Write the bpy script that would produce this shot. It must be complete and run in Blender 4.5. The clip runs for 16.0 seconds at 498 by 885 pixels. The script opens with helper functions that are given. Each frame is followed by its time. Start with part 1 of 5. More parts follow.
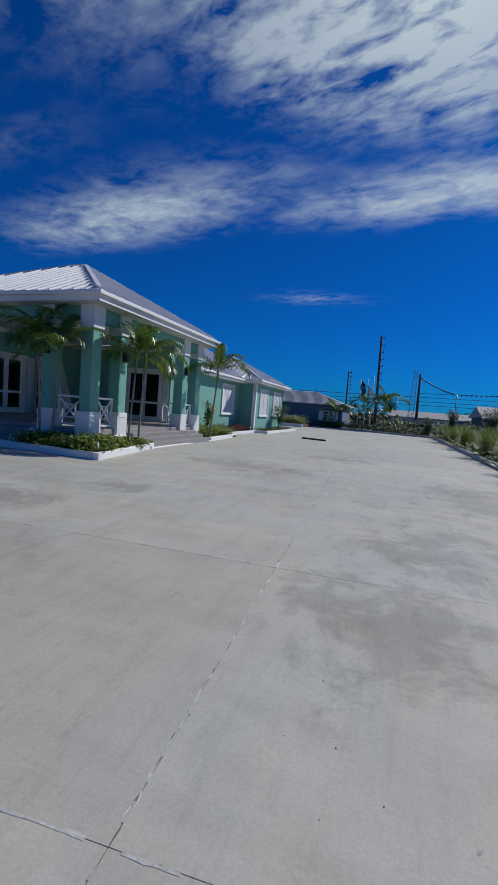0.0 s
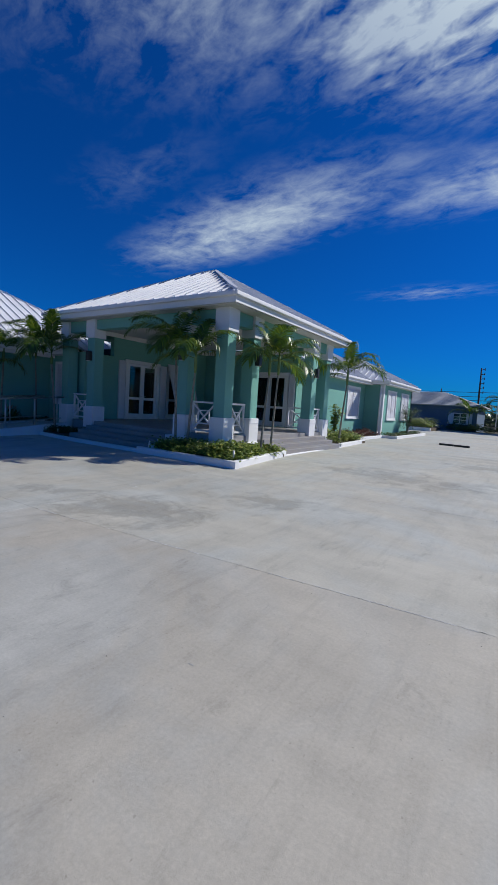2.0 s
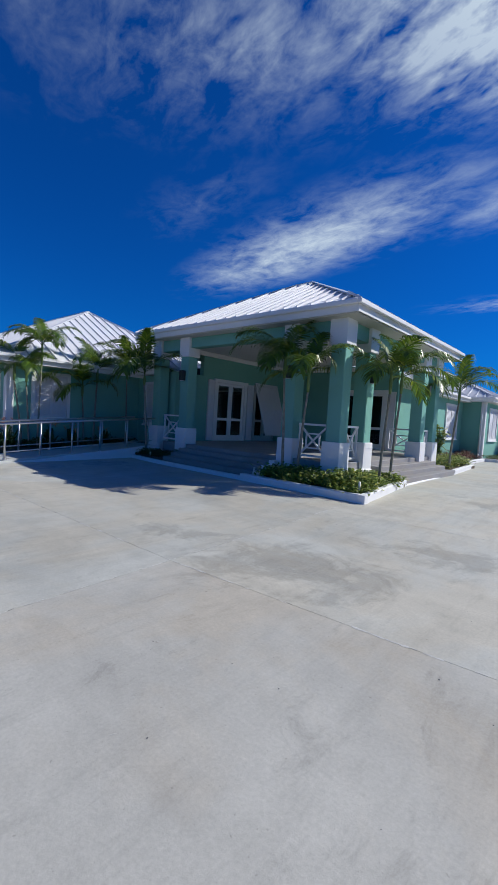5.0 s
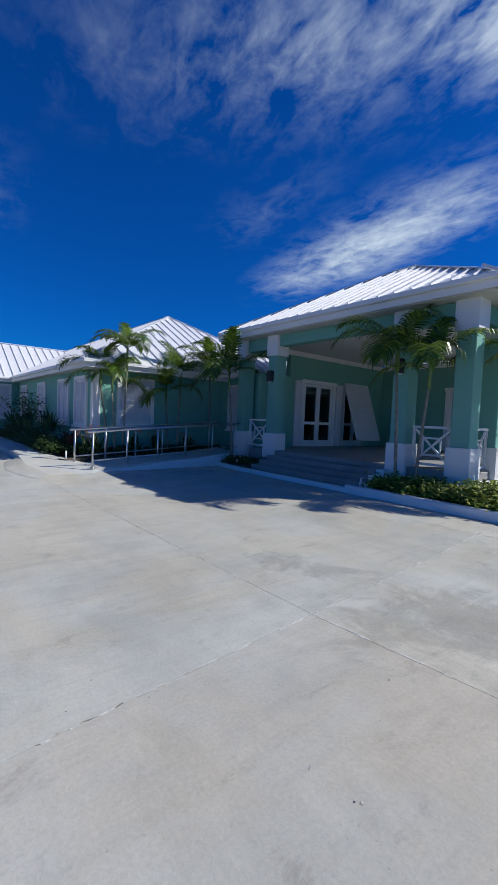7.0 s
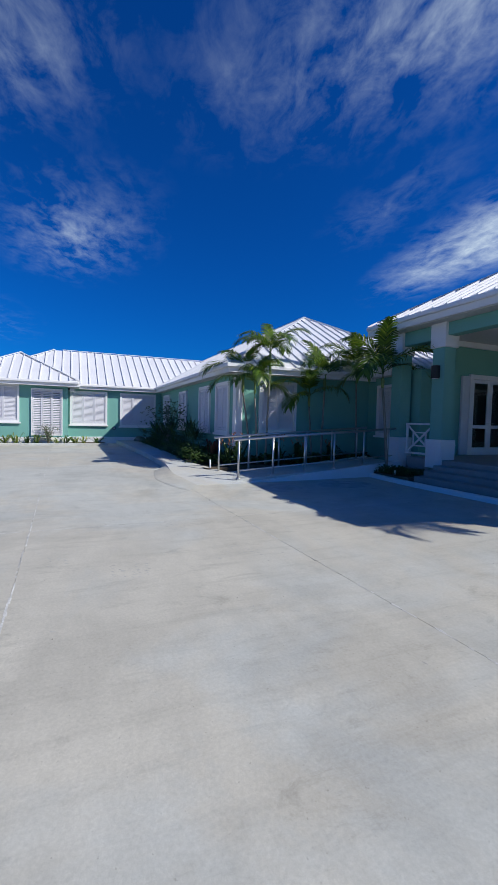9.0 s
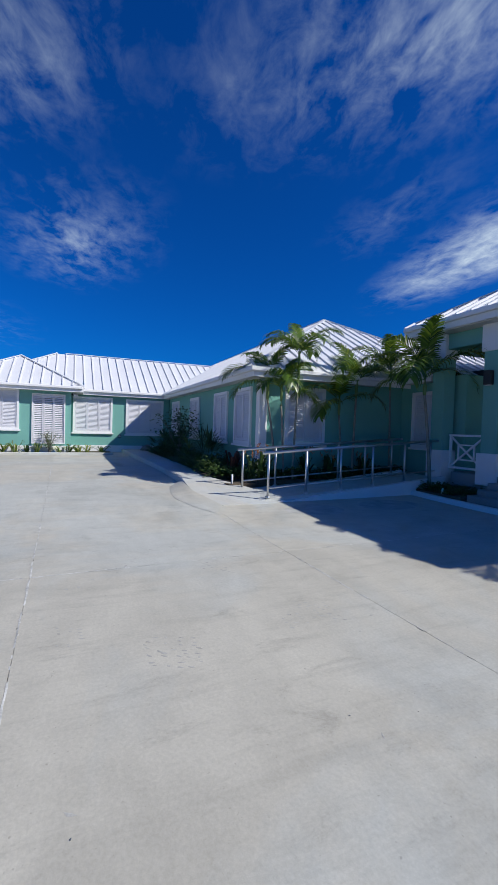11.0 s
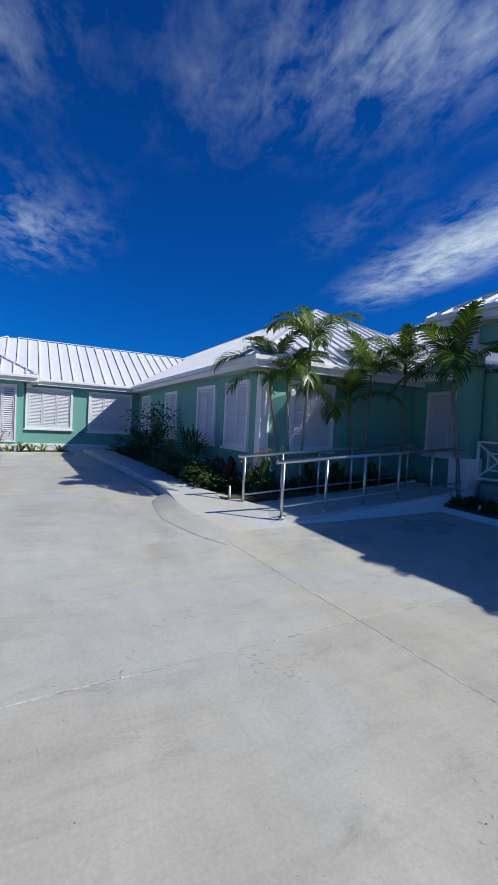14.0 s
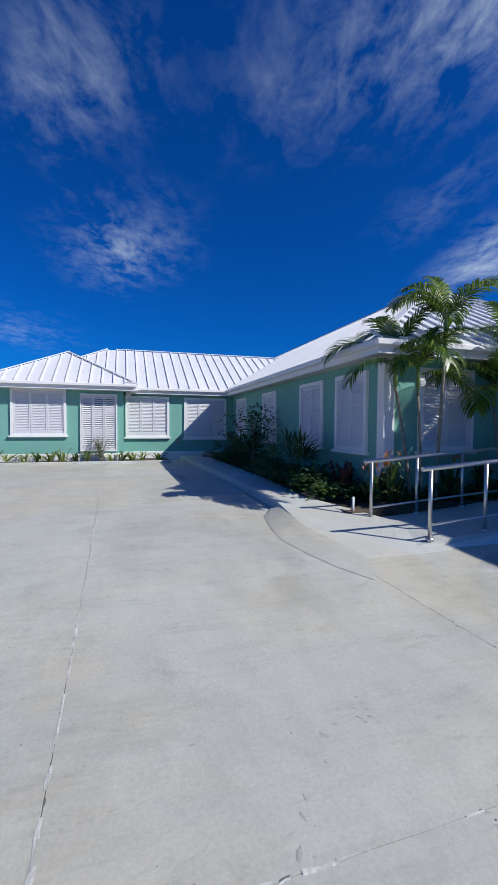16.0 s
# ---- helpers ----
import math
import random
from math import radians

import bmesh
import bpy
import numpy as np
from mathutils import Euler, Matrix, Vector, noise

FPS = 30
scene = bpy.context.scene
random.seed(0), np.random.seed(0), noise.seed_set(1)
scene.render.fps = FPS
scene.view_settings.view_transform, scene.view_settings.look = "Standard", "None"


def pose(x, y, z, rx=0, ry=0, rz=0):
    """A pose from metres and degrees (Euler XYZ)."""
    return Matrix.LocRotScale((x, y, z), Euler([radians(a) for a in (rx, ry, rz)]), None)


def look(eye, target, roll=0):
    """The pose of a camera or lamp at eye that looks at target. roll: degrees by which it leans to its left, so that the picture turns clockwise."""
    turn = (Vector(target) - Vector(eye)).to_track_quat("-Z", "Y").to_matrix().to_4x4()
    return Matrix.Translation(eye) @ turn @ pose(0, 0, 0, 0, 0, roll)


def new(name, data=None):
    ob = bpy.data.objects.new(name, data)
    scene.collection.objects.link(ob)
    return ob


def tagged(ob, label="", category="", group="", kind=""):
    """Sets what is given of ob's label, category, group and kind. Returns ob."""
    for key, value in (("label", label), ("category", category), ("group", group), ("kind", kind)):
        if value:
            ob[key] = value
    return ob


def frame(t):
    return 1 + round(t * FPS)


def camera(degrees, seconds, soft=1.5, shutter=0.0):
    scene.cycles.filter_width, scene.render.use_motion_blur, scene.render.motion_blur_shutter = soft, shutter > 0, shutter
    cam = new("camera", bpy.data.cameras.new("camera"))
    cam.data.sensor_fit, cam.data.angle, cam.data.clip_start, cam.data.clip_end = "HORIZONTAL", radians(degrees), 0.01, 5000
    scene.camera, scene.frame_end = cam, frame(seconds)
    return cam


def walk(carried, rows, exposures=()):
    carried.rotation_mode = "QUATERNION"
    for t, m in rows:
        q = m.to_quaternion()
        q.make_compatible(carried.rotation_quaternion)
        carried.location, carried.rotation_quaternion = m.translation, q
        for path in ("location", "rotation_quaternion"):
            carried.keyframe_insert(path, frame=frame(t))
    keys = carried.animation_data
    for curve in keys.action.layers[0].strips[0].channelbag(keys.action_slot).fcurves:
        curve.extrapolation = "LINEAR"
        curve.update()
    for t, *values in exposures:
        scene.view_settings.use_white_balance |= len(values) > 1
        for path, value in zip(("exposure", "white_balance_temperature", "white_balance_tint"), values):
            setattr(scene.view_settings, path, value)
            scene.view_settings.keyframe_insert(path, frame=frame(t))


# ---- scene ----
cam = camera(61.2, 16.0, soft=0.62)
PATH = [
    (0, (1.012, -0.042, 1.562), (0.365, 1.843, 1.402), 4.7),
    (0.5, (0.674, 0.092, 1.534), (-0.116, 1.919, 1.341), 6.4),
    (1, (0.433, 0.261, 1.504), (-0.565, 1.982, 1.298), 4.4),
    (1.5, (0.168, 0.459, 1.532), (-0.916, 2.129, 1.337), 2.8),
    (2, (-0.12, 0.553, 1.522), (-1.227, 2.209, 1.342), 3.7),
    (2.5, (-0.452, 0.624, 1.543), (-1.706, 2.171, 1.357), 4.7),
    (3, (-0.768, 0.691, 1.545), (-2.109, 2.166, 1.378), 3.5),
    (3.5, (-1.114, 0.717, 1.549), (-2.465, 2.183, 1.397), 3.1),
    (4, (-1.443, 0.673, 1.564), (-2.795, 2.141, 1.427), 3.2),
    (4.2, (-1.563, 0.676, 1.565), (-2.908, 2.151, 1.429), 3.3),
    (6.3, (-2.763, 0.906, 1.519), (-4.083, 2.406, 1.437), 3.8),
    (6.5, (-2.931, 0.952, 1.51), (-4.268, 2.437, 1.432), 3.2),
    (6.7, (-3.058, 0.982, 1.507), (-4.46, 2.406, 1.431), 2.9),
    (7, (-3.31, 1.036, 1.503), (-4.859, 2.296, 1.393), 2.5),
    (7.5, (-3.689, 1.023, 1.493), (-5.31, 2.189, 1.384), 4.6),
    (8, (-4.03, 1.021, 1.484), (-5.772, 1.997, 1.367), 4.2),
    (8.5, (-4.416, 1.064, 1.487), (-6.239, 1.877, 1.367), 1.4),
    (9, (-4.738, 1.042, 1.464), (-6.579, 1.815, 1.363), 1.4),
    (9.5, (-5.082, 0.978, 1.467), (-6.929, 1.742, 1.388), 1.7),
    (9.7, (-5.214, 0.972, 1.478), (-7.062, 1.732, 1.394), 2.1),
    (11.8, (-6.658, 0.881, 1.548), (-8.497, 1.666, 1.485), 1.5),
    (12, (-6.791, 0.886, 1.554), (-8.621, 1.689, 1.477), 1.6),
    (12.5, (-7.096, 0.86, 1.541), (-8.862, 1.795, 1.453), 3.2),
    (13, (-7.429, 0.844, 1.561), (-9.183, 1.802, 1.476), 3.7),
    (13.5, (-7.788, 0.884, 1.549), (-9.543, 1.84, 1.47), 3.2),
    (14, (-8.133, 0.879, 1.566), (-9.894, 1.824, 1.494), 2.9),
    (14.5, (-8.502, 0.815, 1.566), (-10.28, 1.728, 1.508), 3.1),
    (15, (-8.786, 0.826, 1.566), (-10.653, 1.54, 1.504), 1.4),
    (15.5, (-9.12, 0.889, 1.574), (-11.025, 1.493, 1.485), -1.3),
    (16, (-9.388, 0.854, 1.555), (-11.304, 1.424, 1.478), 0.4),
]
walk(cam, [(t, look(eye, target, roll)) for t, eye, target, roll in PATH],
     exposures=[(0, -0.58), (1, -0.44), (2, -0.32), (3.5, -0.2), (7, -0.06), (9, -0.02), (16, -0.04)])

SUN_POWER, SKY_TINT, CLOUD = 4.9, (0.012, 0.34, 0.95), 8.8
# banks of cloud: x, y on the layer, half lengths, turn in degrees, weight, share of ripple
CLOUD_BANKS = [
    (0.00, 1.10, 1.02, 0.80, 25, 1.25, 0.9),
    (0.75, 1.15, 0.95, 0.80, 10, 1.2, 0.9),
    (-0.80, 0.86, 1.10, 0.60, 38, 0.50, 0.6),
    (-1.50, 2.03, 1.60, 0.52, -13, 0.88, 0.1),
    (0.10, 2.03, 1.20, 0.44, -10, 1.0, 0.1),
    (-1.60, 1.35, 0.75, 0.30, -10, 0.27, 0.2),
    (-2.60, 0.0, 1.05, 0.55, 5, 0.50, 0.6),
    (-1.35, -0.15, 0.70, 0.40, 20, 0.42, 0.5),
    (-5.2, -1.1, 1.9, 0.9, 0, 0.36, 0.0),
    (-0.80, 3.72, 0.75, 0.36, 5, 0.50, 0.9),
    (1.5, -1.5, 2.5, 1.2, 30, 0.5, 0.4),
]

# ---- world, sun ----
SUN_TO = Vector((0.76, 0.98, 1.0)).normalized()
world = bpy.data.worlds.new("world")
scene.world = world
world.use_nodes = True
wn, wl = world.node_tree.nodes, world.node_tree.links
wn.clear()


def wnode(kind, **kw):
    n = wn.new(kind)
    for k, v in kw.items():
        n.inputs[k].default_value = v
    return n


def wmath(op, a, b=None, clamp=False):
    n = wn.new("ShaderNodeMath")
    n.operation, n.use_clamp = op, clamp
    for i, v in enumerate((a, b)):
        if v is None:
            continue
        if isinstance(v, (int, float)):
            n.inputs[i].default_value = v
        else:
            wl.new(v, n.inputs[i])
    return n.outputs[0]


sky = wn.new("ShaderNodeTexSky")
sky.sky_type, sky.sun_disc = "NISHITA", False
sky.sun_elevation, sky.sun_rotation = math.asin(SUN_TO.z), math.atan2(SUN_TO.x, SUN_TO.y)
sky.air_density, sky.dust_density, sky.ozone_density = 1.0, 0.3, 3.0
tint = wn.new("ShaderNodeMixRGB")
tint.blend_type = "MULTIPLY"
tint.inputs[0].default_value, tint.inputs[2].default_value = 1.0, (*SKY_TINT, 1)
wl.new(sky.outputs[0], tint.inputs[1])
# clouds lie on a flat layer: the sky's direction is divided by its height
tc = wn.new("ShaderNodeTexCoord")
sep = wn.new("ShaderNodeSeparateXYZ")
wl.new(tc.outputs["Generated"], sep.inputs[0])
up = wmath("MAXIMUM", sep.outputs[2], 0.03)
cu, cv = wmath("DIVIDE", sep.outputs[0], up), wmath("DIVIDE", sep.outputs[1], up)
comb = wn.new("ShaderNodeCombineXYZ")
wl.new(cu, comb.inputs[0]), wl.new(cv, comb.inputs[1])


def cloud_noise(along, across, turn, detail, rough, distort=0.0, off=0.0):
    """Cloud texture of the given grain, drawn out along a direction of the layer."""
    m = wn.new("ShaderNodeMapping")
    m.vector_type = "TEXTURE"
    m.inputs["Rotation"].default_value = (0, 0, radians(turn))
    m.inputs["Scale"].default_value = (along, across, 1)
    m.inputs["Location"].default_value = (off, off * 0.7, 0)
    wl.new(comb.outputs[0], m.inputs[0])
    n = wnode("ShaderNodeTexNoise", Scale=1.0, Detail=detail, Roughness=rough, Distortion=distort)
    wl.new(m.outputs[0], n.inputs["Vector"])
    return n.outputs[0]


def blob(x, y, rx, ry, turn):
    """A soft oval bank of cloud on the layer, 1 in its middle."""
    m = wn.new("ShaderNodeMapping")
    m.vector_type = "TEXTURE"
    m.inputs["Location"].default_value = (x, y, 0)
    m.inputs["Rotation"].default_value = (0, 0, radians(turn))
    m.inputs["Scale"].default_value = (rx, ry, 1)
    wl.new(comb.outputs[0], m.inputs[0])
    g = wn.new("ShaderNodeTexGradient")
    g.gradient_type = "SPHERICAL"
    wl.new(m.outputs[0], g.inputs[0])
    return g.outputs[1]


bank = crest = None
for row in CLOUD_BANKS:
    b = wmath("MULTIPLY", blob(*row[:5]), row[5])
    c = wmath("MULTIPLY", b, row[6])
    bank = b if bank is None else wmath("MAXIMUM", bank, b)
    crest = c if crest is None else wmath("MAXIMUM", crest, c)


def centred(v, gain):
    return wmath("MULTIPLY", wmath("SUBTRACT", v, 0.5), gain)


soft = cloud_noise(0.55, 0.36, -8, 7, 0.60, 0.3, 3.1)
fine = cloud_noise(0.18, 0.115, -12, 9, 0.64, 0.4, 7.7)
ripple = cloud_noise(0.125, 0.06, -20, 4, 0.55, 0.4, 1.3)
rough_ = wmath("ADD", centred(soft, 1.9), centred(fine, 1.7))
rough_ = wmath("ADD", rough_, wmath("MULTIPLY", centred(ripple, 3.6), wmath("MINIMUM", crest, 0.8)))
dens = wmath("ADD", wmath("ADD", rough_, wmath("MULTIPLY", wmath("MINIMUM", bank, 0.85), 1.0)), -0.02, True)
dens = wmath("MULTIPLY", dens, wmath("MULTIPLY", bank, 1.9, True))
dens = wmath("MULTIPLY", wmath("POWER", dens, 1.1), wmath("ADD", wmath("MULTIPLY", bank, 0.62), 0.26, True))
fade = wmath("MULTIPLY", dens, wmath("MULTIPLY", wmath("SUBTRACT", sep.outputs[2], 0.05), 8.0, True))
mixc = wn.new("ShaderNodeMixRGB")
mixc.inputs[2].default_value = (CLOUD * 0.83, CLOUD * 0.98, CLOUD * 1.08, 1)
wl.new(fade, mixc.inputs[0]), wl.new(tint.outputs[0], mixc.inputs[1])
bg = wnode("ShaderNodeBackground", Strength=0.1)
wl.new(mixc.outputs[0], bg.inputs[0])
wout = wn.new("ShaderNodeOutputWorld")
wl.new(bg.outputs[0], wout.inputs[0])

sun = new("sun", bpy.data.lights.new("sun", "SUN"))
sun.data.energy, sun.data.angle, sun.data.color = SUN_POWER, radians(0.55), (1.0, 0.972, 0.92)
sun.matrix_world = look(SUN_TO * 60, (0, 0, 0))

# ---- materials ----


def mat(name, color, rough=0.6, vary=0.12, scale=1.5, fine=40.0, bump=0.15, bump_scale=None, metal=0.0, coat=0.0, rnd=0.0, rust=None, hue=0.0):
    """A painted or mineral surface: two scales of tone, a fine relief, and a tone of its own for each piece."""
    m = bpy.data.materials.new(name)
    m.use_nodes = True
    nt = m.node_tree
    n, l = nt.nodes, nt.links
    b = n["Principled BSDF"]
    b.inputs["Roughness"].default_value, b.inputs["Metallic"].default_value = rough, metal
    b.inputs["Coat Weight"].default_value = coat
    co = n.new("ShaderNodeTexCoord")
    geo = n.new("ShaderNodeNewGeometry")
    a = n.new("ShaderNodeTexNoise")
    a.inputs["Scale"].default_value, a.inputs["Detail"].default_value, a.inputs["Roughness"].default_value = scale, 6, 0.62
    f = n.new("ShaderNodeTexNoise")
    f.inputs["Scale"].default_value, f.inputs["Detail"].default_value = fine, 3
    l.new(geo.outputs["Position"], a.inputs["Vector"]), l.new(geo.outputs["Position"], f.inputs["Vector"])
    add = n.new("ShaderNodeMath")
    add.operation = "MULTIPLY_ADD"
    l.new(a.outputs[0], add.inputs[0])
    add.inputs[1].default_value = 0.7
    mul = n.new("ShaderNodeMath")
    mul.operation = "MULTIPLY"
    l.new(f.outputs[0], mul.inputs[0])
    mul.inputs[1].default_value = 0.3
    l.new(mul.outputs[0], add.inputs[2])
    ramp = n.new("ShaderNodeValToRGB")
    lo = [max(0.0, c * (1 - vary * 1.6)) for c in color]
    hi = [min(1.0, c * (1 + vary)) for c in color]
    ramp.color_ramp.elements[0].position, ramp.color_ramp.elements[1].position = 0.33, 0.67
    ramp.color_ramp.elements[0].color, ramp.color_ramp.elements[1].color = (*lo, 1), (*hi, 1)
    l.new(add.outputs[0], ramp.inputs[0])
    out = ramp.outputs[0]
    if rnd:
        oi = n.new("ShaderNodeObjectInfo")
        mr = n.new("ShaderNodeMapRange")
        mr.inputs[3].default_value, mr.inputs[4].default_value = 1 - rnd, 1 + rnd
        l.new(oi.outputs["Random"], mr.inputs[0])
        h = n.new("ShaderNodeHueSaturation")
        l.new(mr.outputs[0], h.inputs["Value"]), l.new(out, h.inputs["Color"])
        out = h.outputs[0]
    l.new(out, b.inputs["Base Color"])
    if bump:
        bp = n.new("ShaderNodeBump")
        bp.inputs["Strength"].default_value, bp.inputs["Distance"].default_value = bump, 0.01
        if bump_scale:
            g = n.new("ShaderNodeTexNoise")
            g.inputs["Scale"].default_value, g.inputs["Detail"].default_value = bump_scale, 4
            l.new(geo.outputs["Position"], g.inputs["Vector"])
            l.new(g.outputs[0], bp.inputs["Height"])
        else:
            l.new(f.outputs[0], bp.inputs["Height"])
        l.new(bp.outputs[0], b.inputs["Normal"])
    return m


def leaf_mat(name, dark, light, yellow=None, rough=0.45):
    """Leaves: each one its own green, a little light passes through."""
    m = bpy.data.materials.new(name)
    m.use_nodes = True
    n, l = m.node_tree.nodes, m.node_tree.links
    b = n["Principled BSDF"]
    geo = n.new("ShaderNodeNewGeometry")
    ramp = n.new("ShaderNodeValToRGB")
    e = ramp.color_ramp.elements
    e[0].color, e[1].color = (*dark, 1), (*light, 1)
    e[1].position = 0.8
    if yellow:
        k = e.new(1.0)
        k.color = (*yellow, 1)
    l.new(geo.outputs["Random Per Island"], ramp.inputs[0])
    no = n.new("ShaderNodeTexNoise")
    no.inputs["Scale"].default_value = 9.0
    l.new(geo.outputs["Position"], no.inputs["Vector"])
    mr = n.new("ShaderNodeMapRange")
    mr.inputs[3].default_value, mr.inputs[4].default_value = 0.6, 1.4
    l.new(no.outputs[0], mr.inputs[0])
    h = n.new("ShaderNodeHueSaturation")
    l.new(mr.outputs[0], h.inputs["Value"]), l.new(ramp.outputs[0], h.inputs["Color"])
    l.new(h.outputs[0], b.inputs["Base Color"])
    b.inputs["Roughness"].default_value = rough
    tr = n.new("ShaderNodeBsdfTranslucent")
    l.new(h.outputs[0], tr.inputs[0])
    mx = n.new("ShaderNodeMixShader")
    mx.inputs[0].default_value = 0.34
    l.new(b.outputs[0], mx.inputs[1]), l.new(tr.outputs[0], mx.inputs[2])
    l.new(mx.outputs[0], n["Material Output"].inputs[0])
    return m


# dried puddles on the yard: x, y, half lengths, turn in degrees
PUDDLES = [(1.1, 3.4, 1.5, 1.8, 12), (1.6, 5.6, 1.6, 2.0, 0), (-4.5, 4.4, 1.7, 1.3, 20), (-2.6, 10.4, 2.9, 1.5, -8), (-3.4, 6.2, 1.6, 0.7, 15),
           (-6.2, 4.3, 1.2, 0.5, 30), (-20.5, 2.3, 1.6, 0.35, 8), (-0.8, 14.5, 2.2, 1.6, 0), (2.6, 9.5, 1.5, 3.0, 0)]


def concrete_mat(name, base, rnd=0.04, streak=True):
    """Broom-finished yard concrete: cloudy tone, damp-dark stains, tyre sweeps, pits and grit."""
    m = bpy.data.materials.new(name)
    m.use_nodes = True
    n, l = m.node_tree.nodes, m.node_tree.links
    b = n["Principled BSDF"]
    b.inputs["Roughness"].default_value = 0.75
    geo = n.new("ShaderNodeNewGeometry")

    def nz(scale, detail=5, rough=0.6, distort=0.0, sx=1.0, sy=1.0, turn=0.0):
        mp = n.new("ShaderNodeMapping")
        mp.inputs["Scale"].default_value, mp.inputs["Rotation"].default_value = (sx, sy, 1), (0, 0, radians(turn))
        l.new(geo.outputs["Position"], mp.inputs[0])
        t = n.new("ShaderNodeTexNoise")
        t.inputs["Scale"].default_value, t.inputs["Detail"].default_value = scale, detail
        t.inputs["Roughness"].default_value, t.inputs["Distortion"].default_value = rough, distort
        l.new(mp.outputs[0], t.inputs["Vector"])
        return t.outputs[0]

    def rng(v, a, bb, lo, hi):
        r = n.new("ShaderNodeMapRange")
        for i, x in enumerate((a, bb, lo, hi)):
            r.inputs[i + 1].default_value = x
        l.new(v, r.inputs[0])
        return r.outputs[0]

    def mulv(a, c):
        k = n.new("ShaderNodeMath")
        k.operation = "MULTIPLY"
        l.new(a, k.inputs[0]), l.new(c, k.inputs[1])
        return k.outputs[0]

    tone = rng(nz(0.35, 6, 0.6, 0.6), 0.3, 0.7, 0.95, 1.04)
    stain = rng(nz(0.33, 9, 0.64, 0.5, 1.0, 1.2, 20), 0.53, 0.62, 1.0, 0.88)
    scuff = rng(nz(3.6, 10, 0.80, 0.5, 1.0, 0.5, 35), 0.56, 0.70, 1.0, 0.76)
    cloud = rng(nz(1.9, 8, 0.7, 0.3), 0.3, 0.72, 0.91, 1.07)
    grain = rng(nz(46, 6, 0.75), 0.25, 0.75, 0.86, 1.13)
    pits = rng(nz(38, 2, 0.5), 0.70, 0.76, 1.0, 0.75)
    total = mulv(mulv(mulv(mulv(mulv(tone, stain), cloud), grain), pits), scuff)
    if streak:
        total = mulv(total, rng(nz(1.3, 7, 0.72, 0.3, 0.35, 1.3, 8), 0.34, 0.68, 0.92, 1.05))
        # broom and float marks across the slabs' length
        total = mulv(total, rng(nz(4.2, 8, 0.74, 0.2, 1.5, 0.20, 4), 0.50, 0.68, 1.0, 0.88))
        # damp, dirty patches where puddles have dried
        damp = None
        edge = nz(1.7, 10, 0.72, 0.5)
        for x, y, rx, ry, turn in PUDDLES:
            mp = n.new("ShaderNodeMapping")
            mp.vector_type = "TEXTURE"
            mp.inputs["Location"].default_value, mp.inputs["Rotation"].default_value, mp.inputs["Scale"].default_value = (x, y, 0), (0, 0, radians(turn)), (rx, ry, 50)
            l.new(geo.outputs["Position"], mp.inputs[0])
            g = n.new("ShaderNodeTexGradient")
            g.gradient_type = "SPHERICAL"
            l.new(mp.outputs[0], g.inputs[0])
            k = n.new("ShaderNodeMath")
            k.operation = "MULTIPLY_ADD"
            l.new(edge, k.inputs[0]), l.new(g.outputs[1], k.inputs[2])
            k.inputs[1].default_value = 3.2
            here = mulv(rng(k.outputs[0], 1.95, 2.35, 0, 1), rng(g.outputs[1], 0.02, 0.2, 0, 1))
            if damp is None:
                damp = here
            else:
                mx = n.new("ShaderNodeMath")
                mx.operation = "MAXIMUM"
                l.new(damp, mx.inputs[0]), l.new(here, mx.inputs[1])
                damp = mx.outputs[0]
        total = mulv(total, rng(damp, 0, 1, 1.0, 0.75))
    oi = n.new("ShaderNodeObjectInfo")
    total = mulv(total, rng(oi.outputs["Random"], 0, 1, 1 - rnd, 1 + rnd))
    warm = n.new("ShaderNodeMixRGB")
    warm.inputs[1].default_value, warm.inputs[2].default_value = (*base, 1), (base[0] * 1.04, base[1] * 0.98, base[2] * 0.91, 1)
    l.new(rng(nz(0.45, 6, 0.62, 0.9, turn=50), 0.42, 0.58, 0, 1), warm.inputs[0])
    h = n.new("ShaderNodeHueSaturation")
    l.new(total, h.inputs["Value"]), l.new(warm.outputs[0], h.inputs["Color"])
    l.new(h.outputs[0], b.inputs["Base Color"])
    bp = n.new("ShaderNodeBump")
    bp.inputs["Strength"].default_value, bp.inputs["Distance"].default_value = 0.16, 0.006
    l.new(mulv(nz(75, 4, 0.7), pits), bp.inputs["Height"])
    l.new(bp.outputs[0], b.inputs["Normal"])
    return m


def glass_mat():
    m = bpy.data.materials.new("window_glass")
    m.use_nodes = True
    b = m.node_tree.nodes["Principled BSDF"]
    b.inputs["Base Color"].default_value = (0.55, 0.62, 0.62, 1)
    b.inputs["Roughness"].default_value, b.inputs["Transmission Weight"].default_value, b.inputs["IOR"].default_value = 0.02, 1.0, 1.45
    return m


CONCRETE = concrete_mat("yard_concrete", (0.472, 0.478, 0.433), 0.05)
CONCRETE_W = concrete_mat("yard_concrete_warm", (0.470, 0.463, 0.415), 0.04)
KERB_CON = concrete_mat("kerb_concrete", (0.50, 0.52, 0.50), 0.05, False)
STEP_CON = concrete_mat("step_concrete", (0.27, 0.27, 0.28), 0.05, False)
TEAL = mat("teal_stucco", (0.165, 0.40, 0.335), 0.85, 0.05, 0.7, 110, 0.35)
TEAL_W = mat("teal_stucco_wing", (0.17, 0.40, 0.345), 0.85, 0.05, 0.7, 110, 0.35)
WHITE = mat("white_paint", (0.78, 0.78, 0.78), 0.55, 0.04, 1.3, 60, 0.12)
